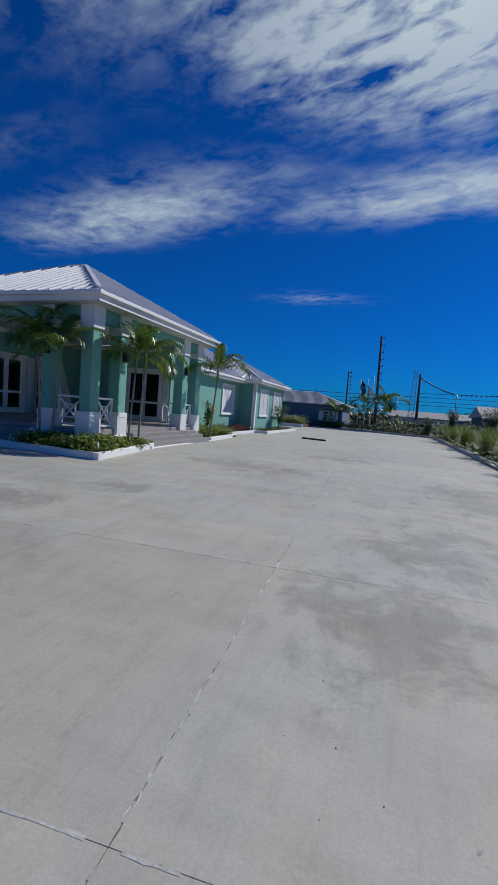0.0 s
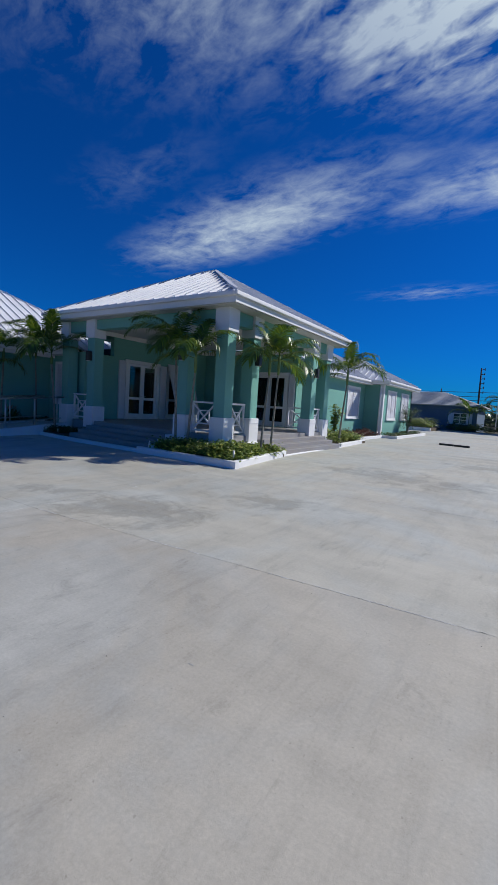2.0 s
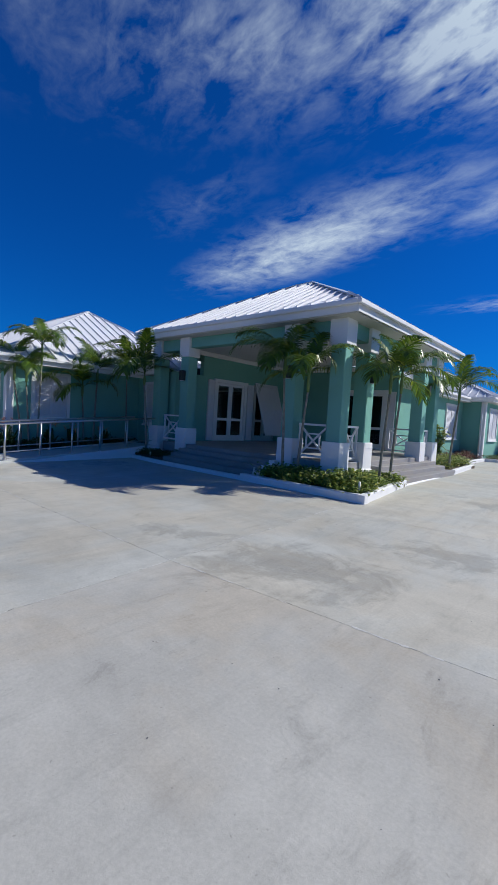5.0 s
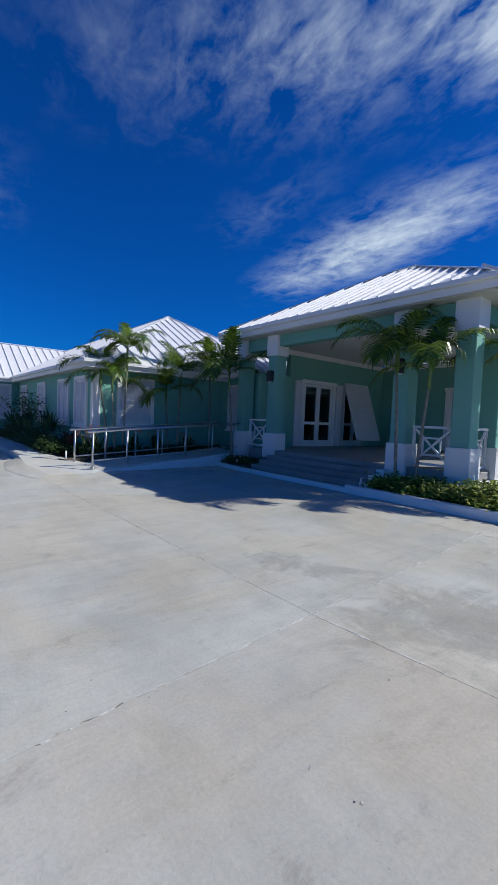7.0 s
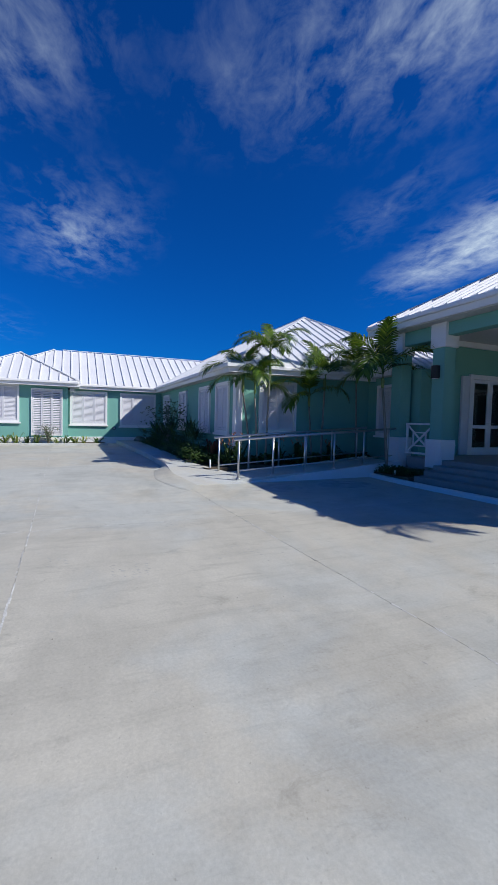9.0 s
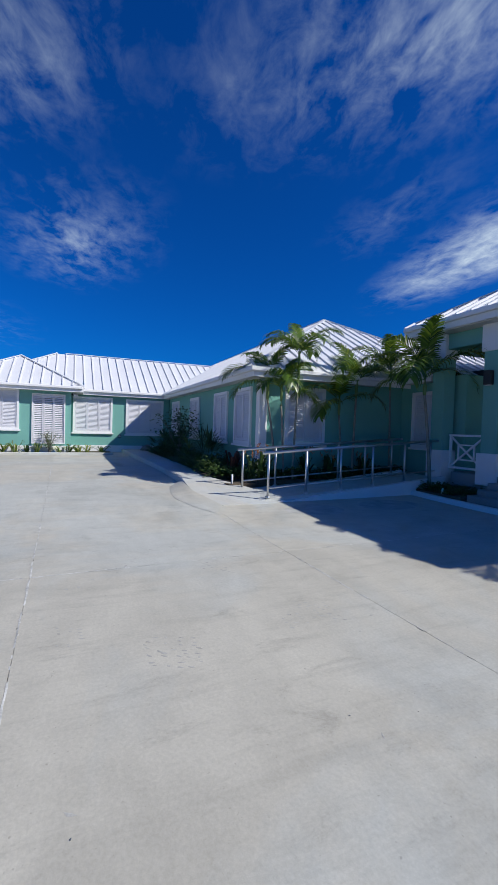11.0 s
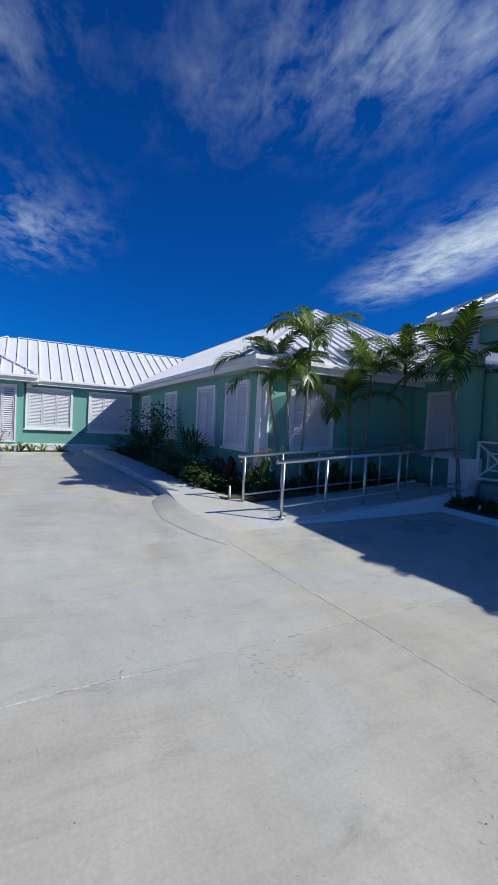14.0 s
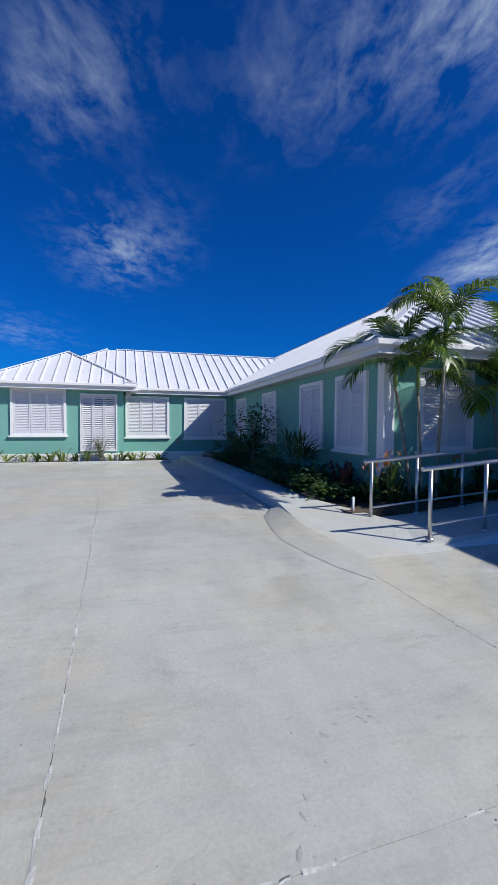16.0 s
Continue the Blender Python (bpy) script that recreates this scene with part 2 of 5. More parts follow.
SHUT = mat("white_shutter_paint", (0.64, 0.64, 0.68), 0.5, 0.04, 2.0, 60, 0.05)
ROOF = mat("white_metal_roof", (0.70, 0.71, 0.73), 0.38, 0.05, 0.9, 25, 0.03, metal=0.0, rnd=0.03)
SOFFIT = mat("soffit_paint", (0.62, 0.62, 0.60), 0.7, 0.04, 1.0, 50, 0.08)
STEEL = mat("brushed_steel", (0.60, 0.60, 0.59), 0.4, 0.08, 3.0, 90, 0.05, metal=1.0)
BLACK = mat("black_metal", (0.02, 0.02, 0.022), 0.45, 0.15, 5.0, 60, 0.1)
DARK = mat("unlit_room_black", (0.05, 0.055, 0.055), 0.9, 0.1, 1.0, 30, 0.05)
BLUE = mat("slate_blue_stucco", (0.10, 0.16, 0.24), 0.85, 0.07, 0.7, 60, 0.2)
TILE = mat("pale_roof_tile", (0.50, 0.50, 0.49), 0.8, 0.12, 1.2, 30, 0.2)
SOIL = mat("planting_soil", (0.10, 0.075, 0.05), 0.95, 0.3, 3.0, 40, 0.6)
GROUND = mat("dry_verge", (0.16, 0.15, 0.09), 0.95, 0.3, 0.4, 8, 0.4)
JOINT = mat("joint_filler", (0.42, 0.42, 0.40), 0.9, 0.2, 4.0, 40, 0.2)
WOOD = mat("weathered_pole", (0.10, 0.085, 0.075), 0.9, 0.2, 2.0, 40, 0.3)
PVC = mat("white_pvc", (0.75, 0.75, 0.72), 0.45, 0.04, 3.0, 40, 0.02)
TRUNK = mat("palm_trunk", (0.24, 0.23, 0.19), 0.9, 0.25, 8.0, 30, 0.5)
SHAFT = mat("palm_crownshaft", (0.13, 0.21, 0.06), 0.5, 0.2, 6.0, 30, 0.15)
STONE = mat("grey_stone", (0.22, 0.22, 0.21), 0.9, 0.2, 3.0, 30, 0.5)
FROND = leaf_mat("palm_leaf", (0.020, 0.055, 0.007), (0.13, 0.225, 0.020), (0.42, 0.44, 0.06), 0.32)
HEDGE = leaf_mat("variegated_leaf", (0.06, 0.12, 0.022), (0.26, 0.34, 0.06), (0.66, 0.62, 0.16))
DEEP = leaf_mat("deep_green_leaf", (0.025, 0.055, 0.016), (0.085, 0.15, 0.035))
RED = leaf_mat("dark_red_leaf", (0.06, 0.02, 0.018), (0.16, 0.06, 0.035))
CORAL = leaf_mat("coral_bract", (0.45, 0.10, 0.04), (0.60, 0.25, 0.08))
GRASS = leaf_mat("fountain_grass", (0.10, 0.16, 0.03), (0.27, 0.34, 0.07), (0.40, 0.36, 0.16))
GLASS = glass_mat()
FLAG_B = mat("black_flag_cloth", (0.03, 0.03, 0.035), 0.8, 0.1, 5, 60, 0.1)
FLAG_A = mat("aqua_flag_cloth", (0.05, 0.22, 0.30), 0.8, 0.1, 5, 60, 0.1)
FLAG_W = mat("white_flag_cloth", (0.7, 0.7, 0.7), 0.8, 0.05, 5, 60, 0.1)
CAR_A = mat("silver_car_paint", (0.42, 0.44, 0.46), 0.3, 0.03, 2, 30, 0.0, coat=0.6)
SHED_ROOF = mat("pale_sheet_roof", (0.34, 0.34, 0.34), 0.8, 0.2, 1, 20, 0.1)

# ---- mesh helpers ----
ORIGIN = {}


def thing(name, at, label, category, group="", kind=""):
    ob = new(name)
    ob.empty_display_size = 0.2
    ob.location = at
    ORIGIN[ob.name] = Vector(at)
    return tagged(ob, label, category, group, kind)


def part(name, bm, material, parent=None, label=""):
    """Links a bmesh, given in world places, as one mesh under a thing or a part."""
    me = bpy.data.meshes.new(name)
    o = ORIGIN.get(parent.name, Vector()) if parent else Vector()
    bm.transform(Matrix.Translation(-o))
    bm.to_mesh(me)
    bm.free()
    me.materials.append(material)
    ob = new(name, me)
    if parent:
        ob.parent = parent
        # a mesh under a mesh shares its parent's origin
        if parent.type != "EMPTY":
            ob.location = (0, 0, 0)
    ORIGIN[ob.name] = o
    if label:
        ob["label"] = label
    return ob


def raw(name, verts, faces, material, parent=None, label="", smooth=False):
    bm = bmesh.new()
    vs = [bm.verts.new(v) for v in verts]
    for f in faces:
        try:
            bm.faces.new([vs[i] for i in f])
        except ValueError:
            pass
    bmesh.ops.recalc_face_normals(bm, faces=bm.faces)
    if smooth:
        for f in bm.faces:
            f.smooth = True
    return part(name, bm, material, parent, label)


def add_box(bm, lo, hi, bevel=0.0, m=None):
    ret = bmesh.ops.create_cube(bm, size=1.0)["verts"]
    c = [(a + b) / 2 for a, b in zip(lo, hi)]
    s = [abs(b - a) for a, b in zip(lo, hi)]
    bmesh.ops.transform(bm, matrix=Matrix.Translation(c) @ Matrix.Diagonal((*s, 1)), verts=ret)
    if bevel:
        edges = list({e for v in ret for e in v.link_edges})
        r = bmesh.ops.bevel(bm, geom=edges, offset=bevel, segments=1, affect="EDGES", profile=0.5)
        ret = list({v for f in r["faces"] for v in f.verts} | {v for v in ret if v.is_valid})
    if m is not None:
        bmesh.ops.transform(bm, matrix=m, verts=ret)
    return ret


def box(name, lo, hi, material, parent=None, label="", bevel=0.008):
    bm = bmesh.new()
    add_box(bm, lo, hi, bevel)
    return part(name, bm, material, parent, label)


def add_bar(bm, a, b, w, h=None, round_sides=0):
    """A bar of section w by h from a to b; with round_sides a tube of width w."""
    a, b = Vector(a), Vector(b)
    d = b - a
    if round_sides:
        vs = bmesh.ops.create_cone(bm, cap_ends=True, segments=round_sides, radius1=w / 2, radius2=(h or w) / 2, depth=d.length)["verts"]
        rot = d.to_track_quat("Z", "Y").to_matrix().to_4x4()
    else:
        vs = add_box(bm, (-w / 2, -(h or w) / 2, -d.length / 2), (w / 2, (h or w) / 2, d.length / 2))
        rot = d.to_track_quat("Z", "Y").to_matrix().to_4x4()
    bmesh.ops.transform(bm, matrix=Matrix.Translation((a + b) / 2) @ rot, verts=vs)
    return vs


def smooth_all(bm):
    for f in bm.faces:
        f.smooth = True
    return bm


def tube_bm(points, radii, sides=8):
    bm = bmesh.new()
    rings = []
    n = len(points)
    for i, (p, r) in enumerate(zip(points, radii)):
        d = (Vector(points[min(i + 1, n - 1)]) - Vector(points[max(i - 1, 0)])).normalized()
        q = d.to_track_quat("Z", "Y")
        rings.append([bm.verts.new(Vector(p) + q @ Vector((math.cos(k * 2 * math.pi / sides) * r, math.sin(k * 2 * math.pi / sides) * r, 0))) for k in range(sides)])
    for a, b in zip(rings, rings[1:]):
        for k in range(sides):
            f = bm.faces.new((a[k], a[(k + 1) % sides], b[(k + 1) % sides], b[k]))
            f.smooth = True
    bm.faces.new(rings[-1])
    bm.faces.new(rings[0][::-1])
    return bm


def wall_bm(axis, at, u0, u1, z0, z1, thick, holes=()):
    """A wall on the plane axis = at, its body going thick behind it, with holes (ua, ub, za, zb) through it."""
    us = sorted({u0, u1, *[h[0] for h in holes], *[h[1] for h in holes]})
    zs = sorted({z0, z1, *[h[2] for h in holes], *[h[3] for h in holes]})
    us, zs = [u for u in us if u0 <= u <= u1], [z for z in zs if z0 <= z <= z1]
    bm = bmesh.new()
    cache = {}

    def v(u, z, k):
        key = (u, z, k)
        if key not in cache:
            w = at + (thick if k else 0)
            cache[key] = bm.verts.new((w, u, z) if axis == "x" else (u, w, z))
        return cache[key]

    def solid(i, j):
        if not (0 <= i < len(us) - 1 and 0 <= j < len(zs) - 1):
            return False
        cu_, cz = (us[i] + us[i + 1]) / 2, (zs[j] + zs[j + 1]) / 2
        return not any(h[0] < cu_ < h[1] and h[2] < cz < h[3] for h in holes)

    for i in range(len(us) - 1):
        for j in range(len(zs) - 1):
            if not solid(i, j):
                continue
            a, b, c, d = us[i], us[i + 1], zs[j], zs[j + 1]
            for k in (0, 1):
                bm.faces.new((v(a, c, k), v(b, c, k), v(b, d, k), v(a, d, k)))
            for (di, dj), (p, q) in {(-1, 0): ((a, c), (a, d)), (1, 0): ((b, c), (b, d)), (0, -1): ((a, c), (b, c)), (0, 1): ((a, d), (b, d))}.items():
                if not solid(i + di, j + dj):
                    bm.faces.new((v(*p, 0), v(*q, 0), v(*q, 1), v(*p, 1)))
    bmesh.ops.recalc_face_normals(bm, faces=bm.faces)
    return bm


def gz(x, y):
    """The yard's height: nearly flat, rising a little to the buildings."""
    def s(v):
        v = min(1.0, max(0.0, v))
        return v * v * (3 - 2 * v)
    return 0.20 * s((-x - 11.5) / 8) + 0.10 * s((y - 5) / 8)

# ---- ground ----
verge = raw("ground", [(-1500, -1500, -0.16), (1500, -1500, -0.16), (1500, 1500, -0.16), (-1500, 1500, -0.16)], [(0, 1, 2, 3)], GROUND)
tagged(verge, "dry grass and sand verge reaching the horizon", "ground", kind="structure")

XL = [(10.9, -0.03), (5.4, -0.04), (0.03, -0.066), (-5.46, -0.09), (-10.72, -0.02), (-16.0, 0.0), (-21.3, 0.0), (-26.6, 0.0), (-31.9, 0.0)]
YL = [-13.5, -10.7, -7.9, -5.05, -2.2, 0.65, 3.5, 7.3, 11.0, 14.7, 18.4, 22.1, 25.8, 29.5, 33.2, 36.9, 40.6, 44.3, 48.0]


def bend(x):
    return 0.085 * (max(x, -5.4) + 5.4) + 0.02 * (min(x, -5.4) + 5.4)


def joint(i, j):
    x, s = XL[i]
    return x + s * (YL[j] - 3.5) * (1.0 if abs(YL[j] - 3.5) < 9 else 9 / abs(YL[j] - 3.5)), YL[j] + bend(x)


yard = raw("pavement", [(x, y, gz(x, y) - 0.007) for y in [-14 + 2 * k for k in range(34)] for x in [-32 + 2 * k for k in range(22)]],
           [(r * 22 + c, r * 22 + c + 1, r * 22 + c + 23, r * 22 + c + 22) for r in range(33) for c in range(21)], JOINT)
tagged(yard, "pale cast concrete yard of large slabs with open joints", "concrete yard", kind="structure")
for i in range(len(XL) - 1):
    for j in range(len(YL) - 1):
        (ax, ay), (bx_, by), (cx, cy), (dx, dy) = joint(i + 1, j), joint(i, j), joint(i, j + 1), joint(i + 1, j + 1)
        if ax > 4.5:
            continue
        bx_, cx = min(bx_, 4.75), min(cx, 4.75)
        n = 18 if -17 < ax < 3 and -3 < ay < 9 else 5
        vs, fs = [], []
        for q in range(n + 1):
            for p in range(n + 1):
                u, v = p / n, q / n
                x = (ax * (1 - u) + bx_ * u) * (1 - v) + (dx * (1 - u) + cx * u) * v
                y = (ay * (1 - u) + by * u) * (1 - v) + (dy * (1 - u) + cy * u) * v
                ex, ey = 0.002 * (1 if p == 0 else -1 if p == n else 0), 0.002 * (1 if q == 0 else -1 if q == n else 0)
                wob = (0.004 * noise.noise((x * 2.1, y * 2.1, 5)) + 0.003 * noise.noise((x * 9, y * 9, 8)) + 0.002 * noise.noise((x * 31, y * 31, i))) if (p in (0, n) or q in (0, n)) else 0
                vs.append((x + ex + wob, y + ey + wob, gz(x, y)))
        for q in range(n):
            for p in range(n):
                k = q * (n + 1) + p
                fs.append((k, k + 1, k + n + 2, k + n + 1))
        rim = [p for p in range(n + 1)] + [(q + 1) * (n + 1) - 1 for q in range(1, n + 1)] + [n * (n + 1) + p for p in range(n - 1, -1, -1)] + [q * (n + 1) for q in range(n - 1, 0, -1)]
        base = len(vs)
        vs += [(vs[k][0], vs[k][1], vs[k][2] - 0.009) for k in rim]
        for a in range(len(rim)):
            b = (a + 1) % len(rim)
            fs.append((rim[a], base + a, base + b, rim[b]))
        # the eastern bays are a later, warmer pour
        raw("slab", vs, fs, CONCRETE_W if ax > -6.5 and ay < 2.5 else CONCRETE, yard)

# ---- roofs ----
PITCH = 0.55


def roof_panels(roof, a, b, inward, pitch, depth_at, mat_=None, w=0.41):
    """Standing-seam panels from eave a-b up the slope: each a pan with its raised seam. depth_at(u): the plan depth of the plane."""
    a, b, inn = Vector(a), Vector(b), Vector(inward)
    along = (b - a).normalized()
    length = (b - a).length
    cnt = max(1, round(length / w))
    for i in range(cnt):
        u0, u1 = length * i / cnt, length * (i + 1) / cnt
        um = (u0 + u1) / 2
        d0, d1, dm = depth_at(u0), depth_at(u1), depth_at(um)
        if max(d0, d1) < 0.05:
            continue
        pts = [(u0, -0.03), (u1, -0.03), (u1, d1)] + ([(um, dm)] if dm > (d0 + d1) / 2 + 0.02 else []) + [(u0, d0)]
        nrm = (Vector((0, 0, 1)) - inn * pitch).normalized()

        def at(u, d, o):
            return a + along * u + inn * d + Vector((0, 0, d * pitch)) + nrm * o
        k = len(pts)
        vs = [at(u, d, 0.035) for u, d in pts] + [at(u, d, 0.0) for u, d in pts]
        fs = [tuple(range(k))] + [(p, k + p, k + (p + 1) % k, (p + 1) % k) for p in range(k)]
        top = d0 if i else min(d1, 0.3)
        if top > 0.1:
            o = len(vs)
            for d in (-0.03, top):
                vs += [at(u0 - 0.022, d, 0.034), at(u0 - 0.016, d, 0.082), at(u0 + 0.016, d, 0.082), at(u0 + 0.022, d, 0.034)]
            fs += [(o, o + 1, o + 5, o + 4), (o + 1, o + 2, o + 6, o + 5), (o + 2, o + 3, o + 7, o + 6), (o, o + 1, o + 2, o + 3), (o + 4, o + 5, o + 6, o + 7)]
        raw("roof_panel", vs, fs, mat_ or ROOF, roof)


def hip_roof(owner, x0, x1, y0, y1, z, pitch, sides, fascia=0.22, over=0.38, caps=True):
    """A hipped roof over its eave rectangle, with boarded fascia, flat soffit and panels on the named sides."""
    d = min(x1 - x0, y1 - y0) / 2
    zr = z + d * pitch
    if x1 - x0 >= y1 - y0:
        ra, rb = (x0 + d, (y0 + y1) / 2, zr), (x1 - d, (y0 + y1) / 2, zr)
        faces = [(0, 1, 5, 4), (1, 2, 5), (2, 3, 4, 5), (3, 0, 4)]
    else:
        ra, rb = ((x0 + x1) / 2, y0 + d, zr), ((x0 + x1) / 2, y1 - d, zr)
        faces = [(0, 1, 4), (1, 2, 5, 4), (2, 3, 5), (3, 0, 4, 5)]
    base = [(x0, y0, z), (x1, y0, z), (x1, y1, z), (x0, y1, z)]
    roof = raw("roof", base + [ra, rb], faces + [(0, 1, 2, 3)], ROOF, owner, "white standing-seam metal roof")
    ends = {"S": (base[0], base[1], (0, 1, 0)), "E": (base[1], base[2], (-1, 0, 0)), "N": (base[2], base[3], (0, -1, 0)), "W": (base[3], base[0], (1, 0, 0))}
    for s in sides:
        a, b, inn = ends[s]
        ln = (Vector(b) - Vector(a)).length
        roof_panels(roof, a, b, inn, pitch, lambda u, ln=ln: max(0.0, min(u, ln - u, d)))
    if caps:
        bm = bmesh.new()
        for p, q in ((base[0], ra), (base[1], rb if x1 - x0 >= y1 - y0 else ra), (base[2], rb), (base[3], ra if x1 - x0 >= y1 - y0 else rb), (ra, rb)):
            if (Vector(q) - Vector(p)).length > 0.05:
                lift = Vector((0, 0, 0.075))
                add_bar(bm, Vector(p).lerp(Vector(q), 0.04) + lift, Vector(q) + lift, 0.13, 0.03)
        part("ridge_cap", bm, ROOF, roof)
    bm = bmesh.new()
    t = 0.03
    add_box(bm, (x0, y0 - t, z - fascia), (x1, y0, z + 0.01))
    add_box(bm, (x0, y1, z - fascia), (x1, y1 + t, z + 0.01))
    add_box(bm, (x1, y0 - t, z - fascia), (x1 + t, y1 + t, z + 0.01))
    add_box(bm, (x0 - t, y0 - t, z - fascia), (x0, y1 + t, z + 0.01))
    part("fascia", bm, WHITE, owner)
    bm = bmesh.new()
    g = 0.09
    for p, q in (((x0, y0 - t - g, z - 0.10), (x1 + t, y0 - t, z + 0.015)), ((x1 + t, y0 - t - g, z - 0.10), (x1 + t + g, y1, z + 0.015))):
        add_box(bm, p, q, 0.02)
    part("gutter", bm, WHITE, owner, "white eaves gutter")
    return roof


def strip_soffit(owner, x0, x1, y0, y1, z, name="soffit"):
    box(name, (x0 + 0.01, y0 + 0.01, z - 0.21), (x1 - 0.01, y1 - 0.01, z - 0.18), SOFFIT, owner, bevel=0.0)


# ---- windows and doors ----


def fbox(vs, fs, pts):
    o = len(vs)
    vs += pts
    fs += [(o, o + 1, o + 2, o + 3), (o + 4, o + 7, o + 6, o + 5), (o, o + 4, o + 5, o + 1), (o + 1, o + 5, o + 6, o + 2), (o + 2, o + 6, o + 7, o + 3), (o + 3, o + 7, o + 4, o)]


def plane_map(axis, at, sgn):
    return lambda u, o, z: (at + sgn * o, u, z) if axis == "x" else (u, at + sgn * o, z)


def slab_pts(P, u0, u1, o0, o1, z0, z1):
    return [P(u0, o0, z0), P(u1, o0, z0), P(u1, o0, z1), P(u0, o0, z1), P(u0, o1, z0), P(u1, o1, z0), P(u1, o1, z1), P(u0, o1, z1)]


def shutter_leaf(P, owner, u0, u1, z0, z1, o=0.035, pitch=0.056, tilt=0.024, label=""):
    vs, fs = [], []
    st = 0.045
    for a, b, c, d in ((u0, u0 + st, z0, z1), (u1 - st, u1, z0, z1), (u0 + st, u1 - st, z0, z0 + 0.07), (u0 + st, u1 - st, z1 - 0.07, z1)):
        fbox(vs, fs, slab_pts(P, a, b, o, o + 0.035, c, d))
    n = int((z1 - z0 - 0.14) / pitch)
    for k in range(n):
        z = z0 + 0.07 + (k + 0.5) * (z1 - z0 - 0.14) / n
        h = pitch * (0.46 if pitch < 0.07 else 0.33)
        a, b = u0 + st, u1 - st
        fbox(vs, fs, [P(a, o + 0.004, z + h), P(b, o + 0.004, z + h), P(b, o + 0.009, z + h + 0.006), P(a, o + 0.009, z + h + 0.006),
                      P(a, o + tilt, z - h), P(b, o + tilt, z - h), P(b, o + tilt + 0.005, z - h + 0.006), P(a, o + tilt + 0.005, z - h + 0.006)])
    return raw("shutter", vs, fs, SHUT, owner, label)


def shuttered_window(owner, axis, at, sgn, u0, u1, z0, z1, leaves, trim=0.09, pitch=0.056, sill=True, closed=True):
    P = plane_map(axis, at, sgn)
    vs, fs = [], []
    for a, b, c, d, o1 in ((u0, u0 + trim, z0, z1, 0.06), (u1 - trim, u1, z0, z1, 0.06), (u0 + trim, u1 - trim, z1 - trim, z1, 0.06), (u0 + trim, u1 - trim, z0, z0 + trim, 0.06)):
        fbox(vs, fs, slab_pts(P, a, b, -0.02, o1, c, d))
    win = raw("window", vs, fs, WHITE, owner, "white-framed window behind closed louvred shutters")
    if sill:
        vs, fs = [], []
        fbox(vs, fs, slab_pts(P, u0 - 0.05, u1 + 0.05, -0.01, 0.10, z0 - 0.06, z0))
        raw("window_sill", vs, fs, WHITE, win)
    a, b = u0 + trim + 0.004, u1 - trim - 0.004
    for k in range(leaves):
        shutter_leaf(P, win, a + (b - a) * k / leaves + 0.003, a + (b - a) * (k + 1) / leaves - 0.003, z0 + trim + 0.005, z1 - trim - 0.005, o=-0.005, pitch=pitch)
    return win


def double_door(owner, axis, at, sgn, u0, u1, z0, z1, trim=0.13, label="white double door with dark glass panes"):
    P = plane_map(axis, at, sgn)
    vs, fs = [], []
    for a, b, c, d, o1 in ((u0, u0 + trim, z0, z1 - trim, 0.05), (u1 - trim, u1, z0, z1 - trim, 0.05), (u0 - 0.03, u1 + 0.03, z1 - trim, z1, 0.07), (u0 + trim, u1 - trim, z0, z0 + 0.05, 0.04)):
        fbox(vs, fs, slab_pts(P, a, b, -0.06, o1, c, d))
    door = raw("door", vs, fs, WHITE, owner, label)
    a, b, c, d = u0 + trim + 0.004, u1 - trim - 0.004, z0 + 0.055, z1 - trim - 0.004
    m = (a + b) / 2
    for la, lb, hinge in ((a, m - 0.003, 1), (m + 0.003, b, 0)):
        vs, fs = [], []
        st, mid = 0.10, c + (d - c) * 0.36
        for p, q, r, s in ((la, la + st, c, d), (lb - st, lb, c, d), (la + st, lb - st, c, c + 0.16), (la + st, lb - st, d - 0.10, d), (la + st, lb - st, mid - 0.05, mid + 0.05)):
            fbox(vs, fs, slab_pts(P, p, q, -0.045, 0.0, r, s))
        raw("door_leaf", vs, fs, WHITE, door)
        for r, s in ((c + 0.16, mid - 0.05), (mid + 0.05, d - 0.10)):
            vs, fs = [], []
            fbox(vs, fs, slab_pts(P, la + st - 0.01, lb - st + 0.01, -0.028, -0.020, r - 0.01, s + 0.01))
            raw("pane", vs, fs, GLASS, door, "dark reflecting glass pane").visible_shadow = False
        hu = lb - 0.05 if hinge else la + 0.05
        bm = bmesh.new()
        add_bar(bm, P(hu, 0.0, mid + 0.10), P(hu, 0.05, mid + 0.10), 0.022, round_sides=8)
        add_bar(bm, P(hu, 0.05, mid + 0.10), P(hu + (-0.11 if hinge else 0.11), 0.05, mid + 0.10), 0.018, round_sides=8)
        part("handle", smooth_all(bm), STEEL, door, "steel lever handle")
    return door


# ---- portico ----
PX0, PX1, PY0, PY1, FLOOR = -14.45, -6.87, 9.39, 16.15, 0.62
portico = thing("entrance_portico", (-10.6, 12.8, 0.1), "open entrance portico with teal columns and white metal roof", "portico")
CW = 0.44


